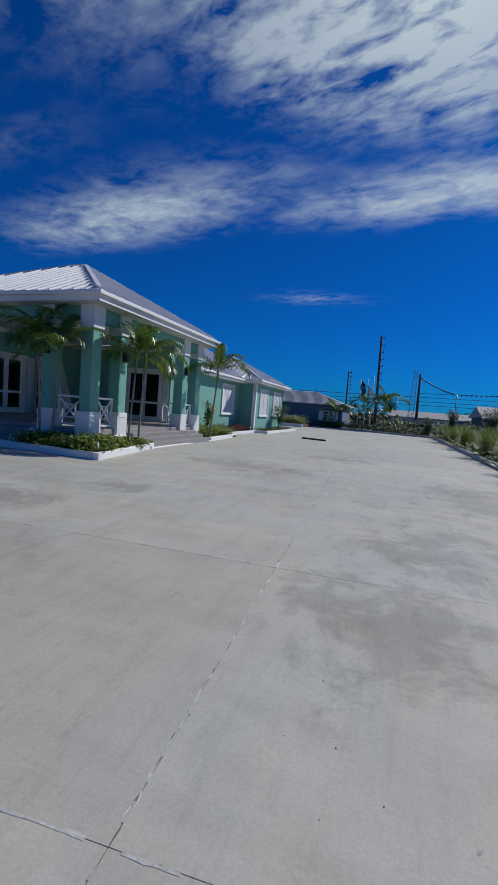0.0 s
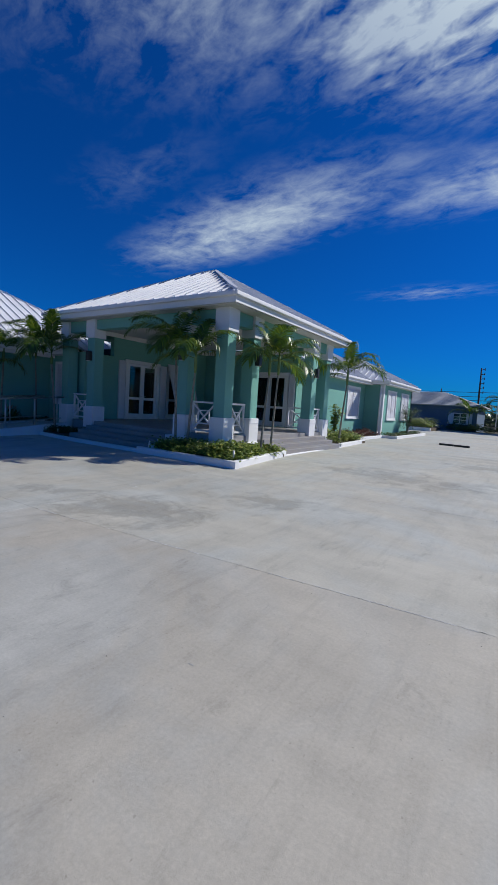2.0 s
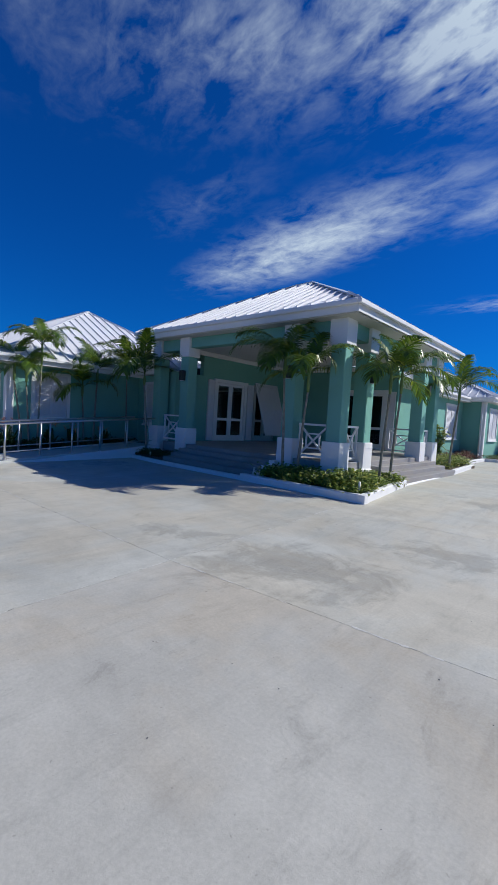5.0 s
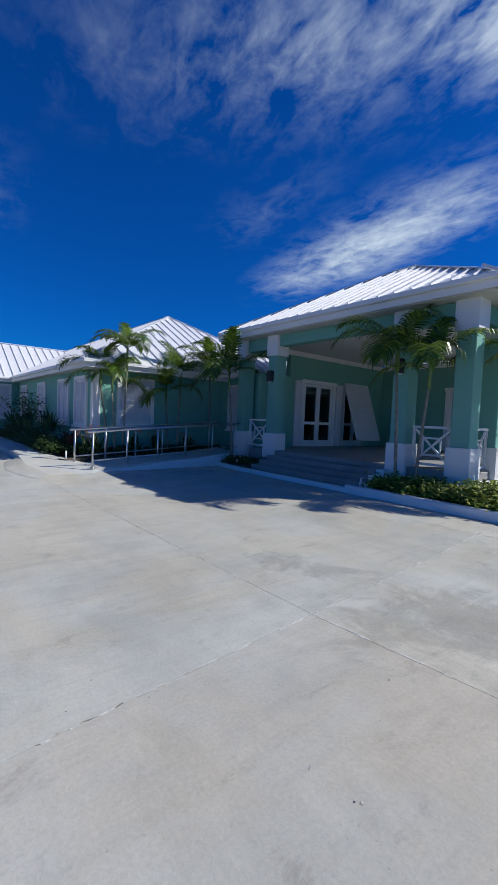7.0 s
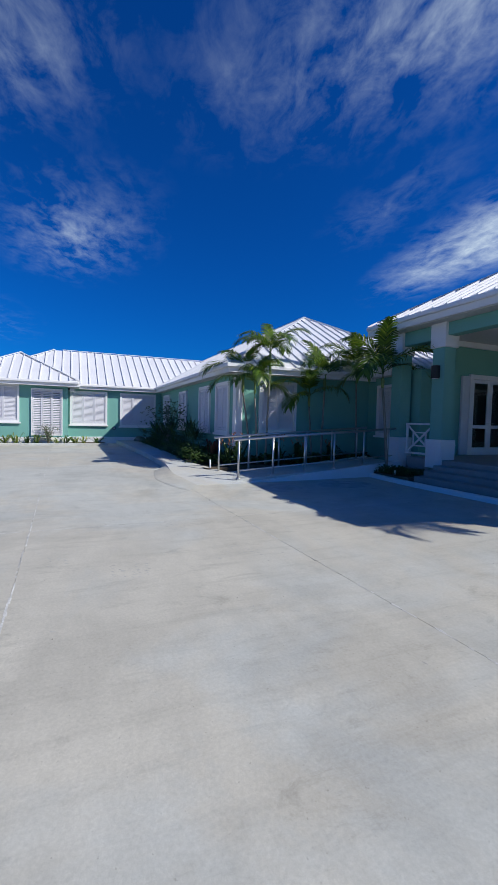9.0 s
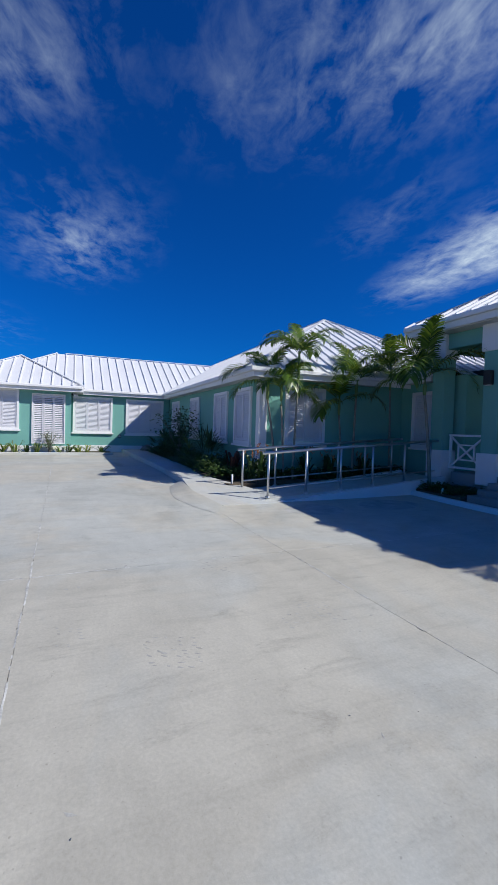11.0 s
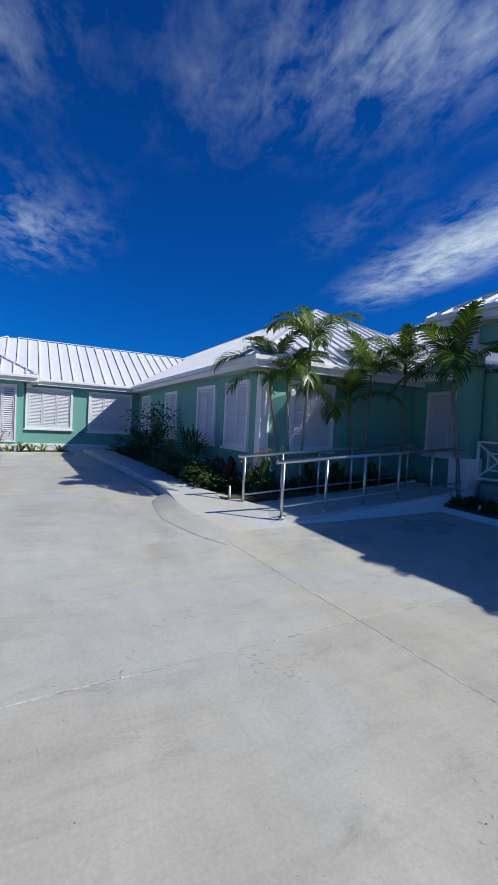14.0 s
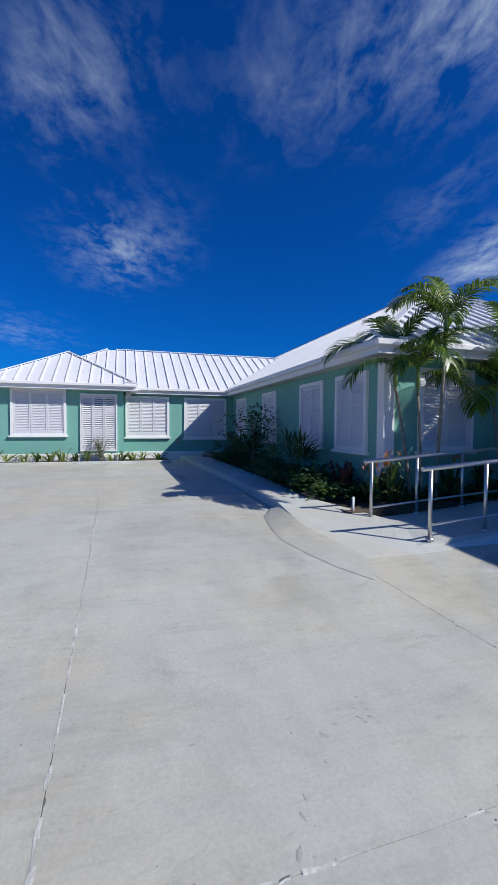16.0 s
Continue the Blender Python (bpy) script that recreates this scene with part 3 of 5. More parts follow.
def column(x, y, base, lamp=None):
    """A square column by its south-west corner."""
    c = box("column", (x + 0.03, y + 0.03, base + 0.01), (x + CW - 0.03, y + CW - 0.03, 3.97), TEAL, portico, "teal stucco square column", 0.015)
    bm = bmesh.new()
    add_box(bm, (x - 0.025, y - 0.025, base), (x + CW + 0.025, y + CW + 0.025, 1.12), 0.012)
    add_box(bm, (x - 0.035, y - 0.035, 0.98), (x + CW + 0.035, y + CW + 0.035, 0.995))
    part("plinth", bm, WHITE, c, "white painted column plinth")
    bm = bmesh.new()
    add_box(bm, (x - 0.015, y - 0.015, 3.40), (x + CW + 0.015, y + CW + 0.015, 4.02), 0.012)
    part("capital", bm, WHITE, c, "white painted column head")
    return c


COLS = [(-14.36, 9.40, 0.15), (-12.90, 9.40, 0.40), (-8.68, 9.40, 0.15), (-7.33, 9.40, 0.12),
        (-7.33, 10.62, 0.12), (-7.33, 14.55, 0.40), (-7.33, 15.72, 0.15), (-8.68, 15.72, 0.5)]
for c in COLS[:-1]:
    column(*c)

# beams between the columns, ceiling and frieze boards
BZ0, BZ1 = 3.62, 3.99
for k, (lo, hi) in enumerate((((-13.93, 9.47, BZ0), (-12.90, 9.77, BZ1)), ((-12.46, 9.47, 3.68), (-8.68, 9.77, BZ1)), ((-8.24, 9.47, BZ0), (-7.33, 9.77, BZ1)),
                              ((-7.26, 9.84, BZ0), (-6.96, 10.62, BZ1)), ((-7.26, 11.06, 3.68), (-6.96, 14.55, BZ1)), ((-7.26, 14.99, BZ0), (-6.96, 15.72, BZ1)),
                              ((-8.60, 15.80, BZ0), (-7.33, 16.10, BZ1)), ((-14.30, 9.84, BZ0), (-14.0, 16.5, BZ1)))):
    box("beam", lo, hi, TEAL, portico, "teal stucco beam", 0.01)
box("frieze", (-14.92, 9.12, 3.995), (-6.53, 16.73, 4.03), SOFFIT, portico, "white boarded soffit", 0.0)
box("ceiling_panel", (-13.66, 9.80, 3.90), (-7.28, 15.78, 3.93), SOFFIT, portico, "pale painted portico ceiling", 0.0)
bm = bmesh.new()
for lo, hi in (((-13.66, 9.79, 3.74), (-7.28, 9.84, 3.90)), ((-7.32, 9.84, 3.74), (-7.27, 15.78, 3.90)), ((-13.67, 9.95, 3.74), (-13.61, 16.58, 3.90)), ((-13.6, 16.52, 3.74), (-7.4, 16.58, 3.90))):
    add_box(bm, lo, hi, 0.012)
part("cornice", bm, WHITE, portico, "white ceiling moulding")
hip_roof(portico, -14.95, -6.49, 9.08, 16.77, 4.26, 0.52, "SEW", fascia=0.245)

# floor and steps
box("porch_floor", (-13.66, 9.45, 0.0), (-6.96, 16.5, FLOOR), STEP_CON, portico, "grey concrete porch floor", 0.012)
box("porch_edge", (-8.75, 9.36, 0.0), (-6.82, 9.46, 0.44), WHITE, portico, "white rendered porch edge", 0.012)
box("porch_edge", (-6.97, 9.46, 0.0), (-6.82, 11.06, 0.44), WHITE, portico, bevel=0.012)
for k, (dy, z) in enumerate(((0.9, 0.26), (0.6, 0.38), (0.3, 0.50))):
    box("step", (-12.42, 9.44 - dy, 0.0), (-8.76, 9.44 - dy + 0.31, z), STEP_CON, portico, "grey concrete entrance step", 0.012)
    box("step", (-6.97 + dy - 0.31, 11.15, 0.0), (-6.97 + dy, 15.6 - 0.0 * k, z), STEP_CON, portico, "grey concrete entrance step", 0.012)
    box("cheek", (-8.75, 9.44 - dy, 0.0), (-8.55, 9.44 - dy + 0.30, z + 0.02), WHITE, portico, "white stepped cheek wall", 0.01)


def x_railing(axis, at, u0, u1, z0=FLOOR + 0.06, z1=1.50):
    """White timber balustrade panel: rails, posts, a centre square and crossing braces."""
    P = plane_map(axis, at, 1)
    bm = bmesh.new()
    for z in (z1, z0 + 0.03):
        add_bar(bm, P(u0, 0, z), P(u1, 0, z), 0.07 if z == z1 else 0.055, 0.05)
    for u in (u0 + 0.03, u1 - 0.03):
        add_bar(bm, P(u, 0, z0), P(u, 0, z1), 0.05)
    rail = part("railing", bm, WHITE, portico, "white timber railing with crossed braces")
    cu_, cz, hu, hz = (u0 + u1) / 2, (z0 + z1) / 2, (u1 - u0) / 2 - 0.05, (z1 - z0) / 2 - 0.05
    s = 0.5
    for a, b in (((-1, -1), (1, 1)), ((-1, 1), (1, -1))):
        bm = bmesh.new()
        add_bar(bm, P(cu_ + a[0] * hu, 0.012 * a[1], cz + a[1] * hz), P(cu_ + b[0] * hu, 0.012 * a[1], cz + b[1] * hz), 0.04)
        part("brace", bm, WHITE, rail)
    bm = bmesh.new()
    q = [(-s, -s), (s, -s), (s, s), (-s, s)]
    for a, b in zip(q, q[1:] + q[:1]):
        add_bar(bm, P(cu_ + a[0] * hu, -0.012, cz + a[1] * hz), P(cu_ + b[0] * hu, -0.012, cz + b[1] * hz), 0.035)
    part("centre_frame", bm, WHITE, rail)


x_railing("y", 9.66, -8.22, -7.35)
x_railing("y", 9.66, -13.90, -12.92)
x_railing("x", -7.08, 9.86, 10.60)
x_railing("x", -7.08, 15.01, 15.70)
x_railing("y", 15.95, -8.58, -7.35)


def wall_lamp(x, y, z, dx, dy, label="black box wall lamp on a column"):
    t = thing("wall_lamp", (x, y, z), label, "wall lamp", "portico wall lamps")
    lo, hi = (x - (0.08 if dx == 0 else 0), y - (0.08 if dy == 0 else 0), z - 0.16), (x + (0.08 if dx == 0 else dx * 0.15), y + (0.08 if dy == 0 else dy * 0.15), z + 0.16)
    lo, hi = tuple(map(min, lo, hi)), tuple(map(max, lo, hi))
    box("housing", lo, hi, BLACK, t, bevel=0.012)
    c = [(a + b) / 2 for a, b in zip(lo, hi)]
    box("lens", (c[0] - 0.05, c[1] - 0.05, lo[2] - 0.012), (c[0] + 0.05, c[1] + 0.05, lo[2] + 0.002), SHUT, t, "frosted lamp lens", 0.0)
    box("back_plate", (x - 0.06 if dx == 0 else x - 0.012 * dx, y - 0.06 if dy == 0 else y - 0.012 * dy, z - 0.10), (x + 0.06 if dx == 0 else x + 0.012 * dx, y + 0.06 if dy == 0 else y + 0.012 * dy, z + 0.10), BLACK, t, bevel=0.0)


wall_lamp(-12.68, 9.43, 2.80, 0, -1)
wall_lamp(-8.46, 9.43, 2.80, 0, -1)
wall_lamp(-6.92, 14.77, 2.80, 1, 0)
wall_lamp(-6.92, 10.84, 2.80, 1, 0)

# ---- main building ----
EZ = 3.02
main = thing("main_building", (-18, 10, 0.1), "single-storey teal stucco building with white shutters and white metal roof", "building")


def wall(owner, name, axis, at, u0, u1, z0, z1, thick, holes=(), m=TEAL, label="teal stucco wall"):
    return part(name, wall_bm(axis, at, u0, u1, z0, z1, thick, holes), m, owner, label)


# south front of the west part
SOUTH = [(-17.64, -16.41), (-19.56, -18.27), (-22.66, -21.36), (-25.95, -24.62)]
wall(main, "wall", "y", 5.30, -26.9, -15.9, -0.1, 2.99, 0.2, [(a + 0.05, b - 0.05, 1.13, 2.58) for a, b in SOUTH])
for a, b in SOUTH:
    shuttered_window(main, "y", 5.30, -1, a, b, 1.08, 2.63, 2)
wall(main, "wall", "x", -15.9, 5.5, 10.1, -0.1, 2.99, -0.2, [(6.05, 7.15, 1.17, 2.58)])
shuttered_window(main, "x", -15.9, 1, 6.0, 7.22, 1.12, 2.64, 2)
wall(main, "wall", "y", 9.9, -15.9, -13.68, -0.1, 3.02, 0.2, [(-15.38, -14.27, 1.17, 2.62)])
shuttered_window(main, "y", 9.9, -1, -15.43, -14.22, 1.12, 2.67, 2)
bm = bmesh.new()
add_box(bm, (-16.08, 5.27, 0.1), (-15.87, 5.30, 2.98))
add_box(bm, (-15.897, 5.302, 0.1), (-15.87, 5.49, 2.98))
part("corner_board", bm, WHITE, main, "white painted corner board")
# entrance walls under the portico
D1, D2 = (11.72, 13.52), (-10.95, -8.98)
wall(main, "wall", "x", -13.68, 10.1, 16.6, 0.3, 3.95, -0.2, [(10.1, 11.15, 3.02, 3.95), (D1[0] + 0.04, D1[1] - 0.04, FLOOR, 2.90), (14.0, 15.42, FLOOR, 2.95)])
wall(main, "wall", "y", 16.6, -13.88, -8.6, 0.3, 3.95, 0.2, [(D2[0] + 0.04, D2[1] - 0.04, FLOOR, 2.90)])
double_door(main, "x", -13.68, 1, D1[0], D1[1], FLOOR + 0.01, 2.98)
double_door(main, "y", 16.6, -1, D2[0], D2[1], FLOOR + 0.01, 2.98)
double_door(main, "x", -13.70, 1, 14.02, 15.42, FLOOR + 0.01, 2.95, 0.07)
for u0, u1 in ((D1[0] - 0.34, D1[0] - 0.035), (D1[1] + 0.035, D1[1] + 0.40)):
    box("side_shutter", (-13.675, u0, FLOOR + 0.02), (-13.60, u1, 2.92), SHUT, main, "white folded-back storm shutter", 0.012)
box("side_shutter", (D2[1] + 0.035, 16.52, FLOOR + 0.02), (D2[1] + 0.33, 16.595, 2.92), SHUT, main, "white folded-back storm shutter", 0.012)
bm = bmesh.new()
add_box(bm, (-0.022, 13.97, -2.28), (0.022, 15.45, 0.0), 0.01)
for z in (-2.2, -1.15, -0.1):
    add_box(bm, (0.022, 14.05, z - 0.05), (0.04, 15.37, z + 0.05))
bm.transform(Matrix.Translation((-13.62, 0, 3.04)) @ Matrix.Rotation(radians(-18.5), 4, "Y"))
part("storm_panel", bm, SHUT, main, "white top-hung storm panel propped open")
# dark rooms behind the doors: their shade is put into the lining's near-black colour
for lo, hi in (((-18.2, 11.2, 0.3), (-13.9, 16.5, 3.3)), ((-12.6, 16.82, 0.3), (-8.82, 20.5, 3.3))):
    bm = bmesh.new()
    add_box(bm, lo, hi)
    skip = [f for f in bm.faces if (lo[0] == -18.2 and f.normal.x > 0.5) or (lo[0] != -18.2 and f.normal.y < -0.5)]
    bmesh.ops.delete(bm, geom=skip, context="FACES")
    part("room_lining", bm, DARK, main, "plain room lining coloured near-black for an unlit room")
# rear east range
wall(main, "wall", "x", -8.6, 16.805, 25.3, -0.1, 3.30, -0.2, [(22.5, 24.3, 1.2, 2.85)])
shuttered_window(main, "x", -8.6, 1, 22.45, 24.35, 1.15, 2.9, 2)
wall(main, "wall", "y", 25.3, -8.8, -7.5, -0.1, 3.30, 0.2)
EAST = [(26.15, 28.0), (29.25, 31.1)]
wall(main, "wall", "x", -7.5, 25.5, 32.1, -0.1, 3.30, -0.2, [(a + 0.05, b - 0.05, 1.2, 2.85) for a, b in EAST])
for a, b in EAST:
    shuttered_window(main, "x", -7.5, 1, a, b, 1.15, 2.9, 2)
wall(main, "wall", "y", 32.1, -17, -7.5, -0.1, 3.30, -0.2)
wall(main, "wall", "x", -17.0, 20.0, 31.9, -0.1, 3.30, 0.2)
wall(main, "wall", "y", 20.0, -33.4, -17.0, -0.1, EZ - 0.03, -0.2)
bm = bmesh.new()
add_box(bm, (-7.70, 25.27, 0.1), (-7.47, 25.30, 3.28))
add_box(bm, (-7.497, 25.302, 0.1), (-7.47, 25.50, 3.28))
part("corner_board", bm, WHITE, main, "white painted corner board")
# downpipe at the corner of the east range
bm = bmesh.new()
add_bar(bm, (-7.62, 25.20, 3.1), (-7.62, 25.20, 0.45), 0.08, round_sides=10)
add_bar(bm, (-7.62, 25.20, 0.45), (-7.55, 24.85, 0.2), 0.08, round_sides=10)
part("downpipe", smooth_all(bm), WHITE, main, "white round downpipe")
hip_roof(main, -40.0, -15.6, 4.98, 15.6, EZ, PITCH, "SE")
strip_soffit(main, -39.9, -15.61, 5.0, 9.0, EZ - 0.01)
hip_roof(main, -25.0, -14.5, 9.55, 20.2, EZ + 0.1, PITCH, "SE")
strip_soffit(main, -24.9, -14.51, 9.56, 12.0, EZ + 0.09)
hip_roof(main, -17.2, -8.2, 16.95, 33.0, 3.33, 0.5, "E")
strip_soffit(main, -17.1, -8.21, 16.97, 32.9, 3.32)
hip_roof(main, -14.2, -7.1, 24.9, 32.5, 3.38, 0.5, "SE")
strip_soffit(main, -14.1, -7.11, 24.92, 32.4, 3.36)

# ---- west wing ----
wing = thing("west_wing", (-30, 1, 0.2), "teal stucco wing with white shutters and white metal roof", "building")
WX, CX = -26.7, -25.8
M_, R_ = (0.92, 2.62), (3.22, 4.98)
wall(wing, "wall", "x", WX, 0.65, 5.28, 0.0, 2.98, -0.2, [(M_[0] + 0.05, M_[1] - 0.05, 1.15, 2.65), (R_[0] + 0.05, R_[1] - 0.05, 1.10, 2.65)], TEAL_W)
shuttered_window(wing, "x", WX, 1, *M_, 1.10, 2.72, 3)
shuttered_window(wing, "x", WX, 1, *R_, 1.05, 2.70, 3)
LD, LW = (-0.66, 0.62), (-2.92, -1.12)
wall(wing, "wall", "x", CX, -3.6, 0.85, 0.0, 2.98, -0.2, [(LD[0] + 0.03, LD[1] - 0.03, 0.62, 2.66), (LW[0] + 0.05, LW[1] - 0.05, 1.23, 2.80)], TEAL_W)
shuttered_window(wing, "x", CX, 1, *LW, 1.18, 2.86, 3)
shuttered_window(wing, "x", CX, 1, *LD, 0.60, 2.70, 3, trim=0.045, pitch=0.075, sill=False)
wall(wing, "wall", "y", 0.85, -26.7, -26.0, 0.0, 2.98, -0.2, (), TEAL_W)
wall(wing, "wall", "y", -3.6, -33.4, -26.0, 0.0, 2.98, 0.2, (), TEAL_W)
wall(wing, "wall", "x", -33.4, -3.4, 19.8, 0.0, 2.98, 0.2, (), TEAL_W)
box("plinth", (WX - 0.01, 0.87, 0.0), (WX + 0.03, 5.26, 0.52), WHITE, wing, "white painted wall plinth", 0.008)
box("plinth", (CX - 0.01, -3.6, 0.0), (CX + 0.03, 0.88, 0.52), WHITE, wing, "white painted wall plinth", 0.008)
box("door_step", (CX + 0.031, LD[0] - 0.1, 0.0), (CX + 0.30, LD[1] + 0.1, 0.50), WHITE, wing, "white concrete door step", 0.012)
hip_roof(wing, -33.7, -26.45, -3.5, 14.0, EZ, PITCH, "SE")
strip_soffit(wing, -33.6, -26.46, -3.4, 6.0, EZ - 0.012)
hip_roof(wing, -34.5, -25.4, -3.9, 1.3, EZ + 0.02, PITCH, "EN")
strip_soffit(wing, -34.0, -25.41, -3.89, 1.29, EZ + 0.012)
vl = thing("security_light", (-26.1, 1.02, 2.84), "small white twin floodlight under the eave", "floodlight")
box("mount", (-26.02, 0.852, 2.70), (-25.90, 0.93, 2.80), BLACK, vl, bevel=0.008)
box("lamp_head", (-26.05, 0.93, 2.62), (-25.86, 1.12, 2.76), SHUT, vl, "white floodlight head", 0.015)
va = thing("wall_vent", (WX + 0.03, 2.95, 0.95), "small round black vent on a teal wall", "wall vent")
bm = bmesh.new()
add_bar(bm, (WX + 0.001, 2.95, 0.95), (WX + 0.06, 2.95, 0.95), 0.16, round_sides=14)
part("hood", bm, BLACK, va)
bm = bmesh.new()
add_bar(bm, (WX + 0.06, 2.95, 0.95), (WX + 0.075, 2.95, 0.95), 0.10, round_sides=14)
part("grille", bm, STEEL, va)

# ---- kerbs, planters, ramp ----


def kerb(name, pts, width, height, label, owner=None, material=None, left=1):
    """A kerb along a line on the yard; its body lies to the left of the way."""
    vs, fs = [], []
    n = len(pts)
    for i, (x, y) in enumerate(pts):
        a, b = Vector(pts[max(i - 1, 0)]), Vector(pts[min(i + 1, n - 1)])
        d = (b - a).normalized()
        side = Vector((-d.y, d.x)) * width * left
        z = gz(x, y)
        h = height[i] if isinstance(height, (list, tuple)) else height
        c = 0.018
        for s, zz in ((0.0, z - 0.05), (0.0, z + h - c), (c / width, z + h), (1 - c / width, z + h), (1.0, z + h - c), (1.0, z - 0.05)):
            vs.append((x + side.x * s, y + side.y * s, zz))
    for i in range(n - 1):
        for k in range(5):
            fs.append((i * 6 + k, i * 6 + k + 1, i * 6 + k + 7, i * 6 + k + 6))
    fs += [tuple(range(6)), tuple(range((n - 1) * 6, n * 6))]
    return tagged(raw(name, vs, fs, material or KERB_CON, owner), label, "kerb", kind="structure")


def line(a, b, n):
    return [(a[0] + (b[0] - a[0]) * k / n, a[1] + (b[1] - a[1]) * k / n) for k in range(n + 1)]


WL = "white painted low concrete planter kerb"
kerb("kerb", line((-14.55, 8.27), (-8.9, 8.27), 6), 0.14, 0.10, WL, material=WHITE)
kerb("kerb", line((-8.9, 8.25), (-5.60, 8.25), 4), 0.15, 0.17, WL, material=WHITE)
kerb("kerb", line((-5.60, 8.25), (-5.98, 11.3), 4), 0.15, 0.17, WL, material=WHITE)
kerb("kerb", line((-5.985, 11.31), (-6.12, 15.9), 4), 0.13, 0.035, WL, material=WHITE)
kerb("kerb", line((-6.12, 15.91), (-6.45, 19.6), 4), 0.15, 0.15, WL, material=WHITE)
kerb("kerb", line((-6.45, 19.6), (-8.5, 19.8), 3), 0.15, 0.15, WL, material=WHITE)
kerb("kerb", line((-7.2, 20.0), (-7.2, 25.0), 3), 0.15, 0.14, WL, material=WHITE)
kerb("kerb", line((-7.4, 24.7), (-6.5, 24.9), 2), 0.15, 0.15, WL, material=WHITE)
kerb("kerb", line((-6.4, 24.9), (-6.5, 33.0), 4), 0.15, 0.16, WL, material=WHITE)
kerb("kerb", line((4.62, 2.0), (4.62, 45.0), 20), 0.18, 0.18, "pale concrete kerb along a grass bed", left=-1)
kerb("kerb", line((4.62, 45.0), (-2.0, 46.6), 6), 0.18, 0.18, "pale concrete kerb along a far bed", left=-1)
kerb("kerb", line((-2.0, 46.6), (-8.0, 46.4), 4), 0.18, 0.10, "pale concrete kerb along a far bed", left=-1)
kerb("kerb", line((-8.0, 42.5), (-16.0, 42.5), 4), 0.2, 0.32, "white low wall of a far planting bed", material=WHITE, left=-1)
kerb("kerb", line((-24.95, -6.0), (-24.95, 2.55), 5), 0.12, 0.09, "pale concrete edging below the wing's planting", left=1)


def soil(name, x0, x1, y0, y1, h=0.10, label="dark planting soil inside a kerb"):
    n = 6
    vs = [(x0 + (x1 - x0) * p / n, y0 + (y1 - y0) * q / n, gz(x0, y0) + h + 0.02 * noise.noise((p * 1.7 + x0, q * 1.3, y0))) for q in range(n + 1) for p in range(n + 1)]
    fs = [(q * (n + 1) + p, q * (n + 1) + p + 1, (q + 1) * (n + 1) + p + 1, (q + 1) * (n + 1) + p) for q in range(n) for p in range(n)]
    o = len(vs)
    vs += [(x0, y0, -0.1), (x1, y0, -0.1), (x1, y1, -0.1), (x0, y1, -0.1)]
    fs += [tuple(range(0, n + 1)) + (o + 1, o), tuple(range(n, (n + 1) ** 2, n + 1)) + (o + 2, o + 1),
           tuple(range((n + 1) ** 2 - 1, n * (n + 1) - 1, -1)) + (o + 3, o + 2), tuple(range(n * (n + 1), -1, -(n + 1))) + (o, o + 3)]
    return tagged(raw(name, vs, fs, SOIL), label, "soil bed", kind="structure")


soil("planting_bed", -8.54, -5.78, 8.40, 9.34)
soil("planting_bed", -6.80, -5.95, 9.36, 11.12)
soil("planting_bed", -14.5, -12.45, 8.41, 9.38)
soil("planting_bed", -8.4, -6.40, 16.2, 19.5)
soil("planting_bed", -8.58, -7.36, 19.95, 25.2)
soil("planting_bed", -7.44, -6.62, 25.1, 32.8)
soil("planting_bed", -26.6, -25.09, -5.9, 2.5, 0.06)
soil("planting_bed", -26.5, -16.3, 4.02, 5.28, 0.11)
soil("planting_bed", -16.28, -15.32, 4.25, 5.0, 0.07)
soil("planting_bed", -15.88, -15.32, 5.0, 9.8, 0.16)
soil("planting_bed", 4.82, 9.5, 2.0, 45.0, 0.10)
soil("planting_bed", -16.0, -8.0, 42.72, 47.5, 0.2)
soil("planting_bed", -8.0, 5.0, 46.9, 50.5, 0.08)

# raised walkway beside the west part, with a dropped end towards the ramp
vs, fs = [], []
WK = [(-26.6, 3.05, 4.0, 0.16), (-23.0, 3.15, 4.0, 0.16), (-19.5, 3.25, 4.0, 0.16), (-16.1, 3.36, 4.15, 0.14), (-15.0, 3.30, 4.75, 0.06), (-13.62, 3.55, 4.75, 0.008)]
for x, ya, yb, h in WK:
    for y, k in ((ya, -0.06), (ya, h - 0.015), (ya + 0.015, h), (yb, h), (yb, -0.06)):
        vs.append((x, y, gz(x, y) + k))
for i in range(len(WK) - 1):
    for k in range(4):
        fs.append((i * 5 + k, i * 5 + k + 1, i * 5 + k + 6, i * 5 + k + 5))
fs += [tuple(range(5)), tuple(range(len(vs) - 5, len(vs)))]
tagged(raw("footpath", vs, fs, KERB_CON), "pale raised concrete footpath with a kerb edge", "footpath", kind="structure")
OUT = [(-16.35, 3.31), (-15.75, 3.0), (-15.1, 2.86), (-14.5, 2.83), (-13.9, 2.93), (-13.45, 3.08), (-13.03, 3.27)]
INN = [(-16.1, 3.375, 0.118), (-15.75, 3.36, 0.100), (-15.3, 3.335, 0.078), (-14.9, 3.335, 0.056), (-14.5, 3.41, 0.040), (-14.05, 3.48, 0.024), (-13.62, 3.56, 0.010)]
vs, fs = [], []
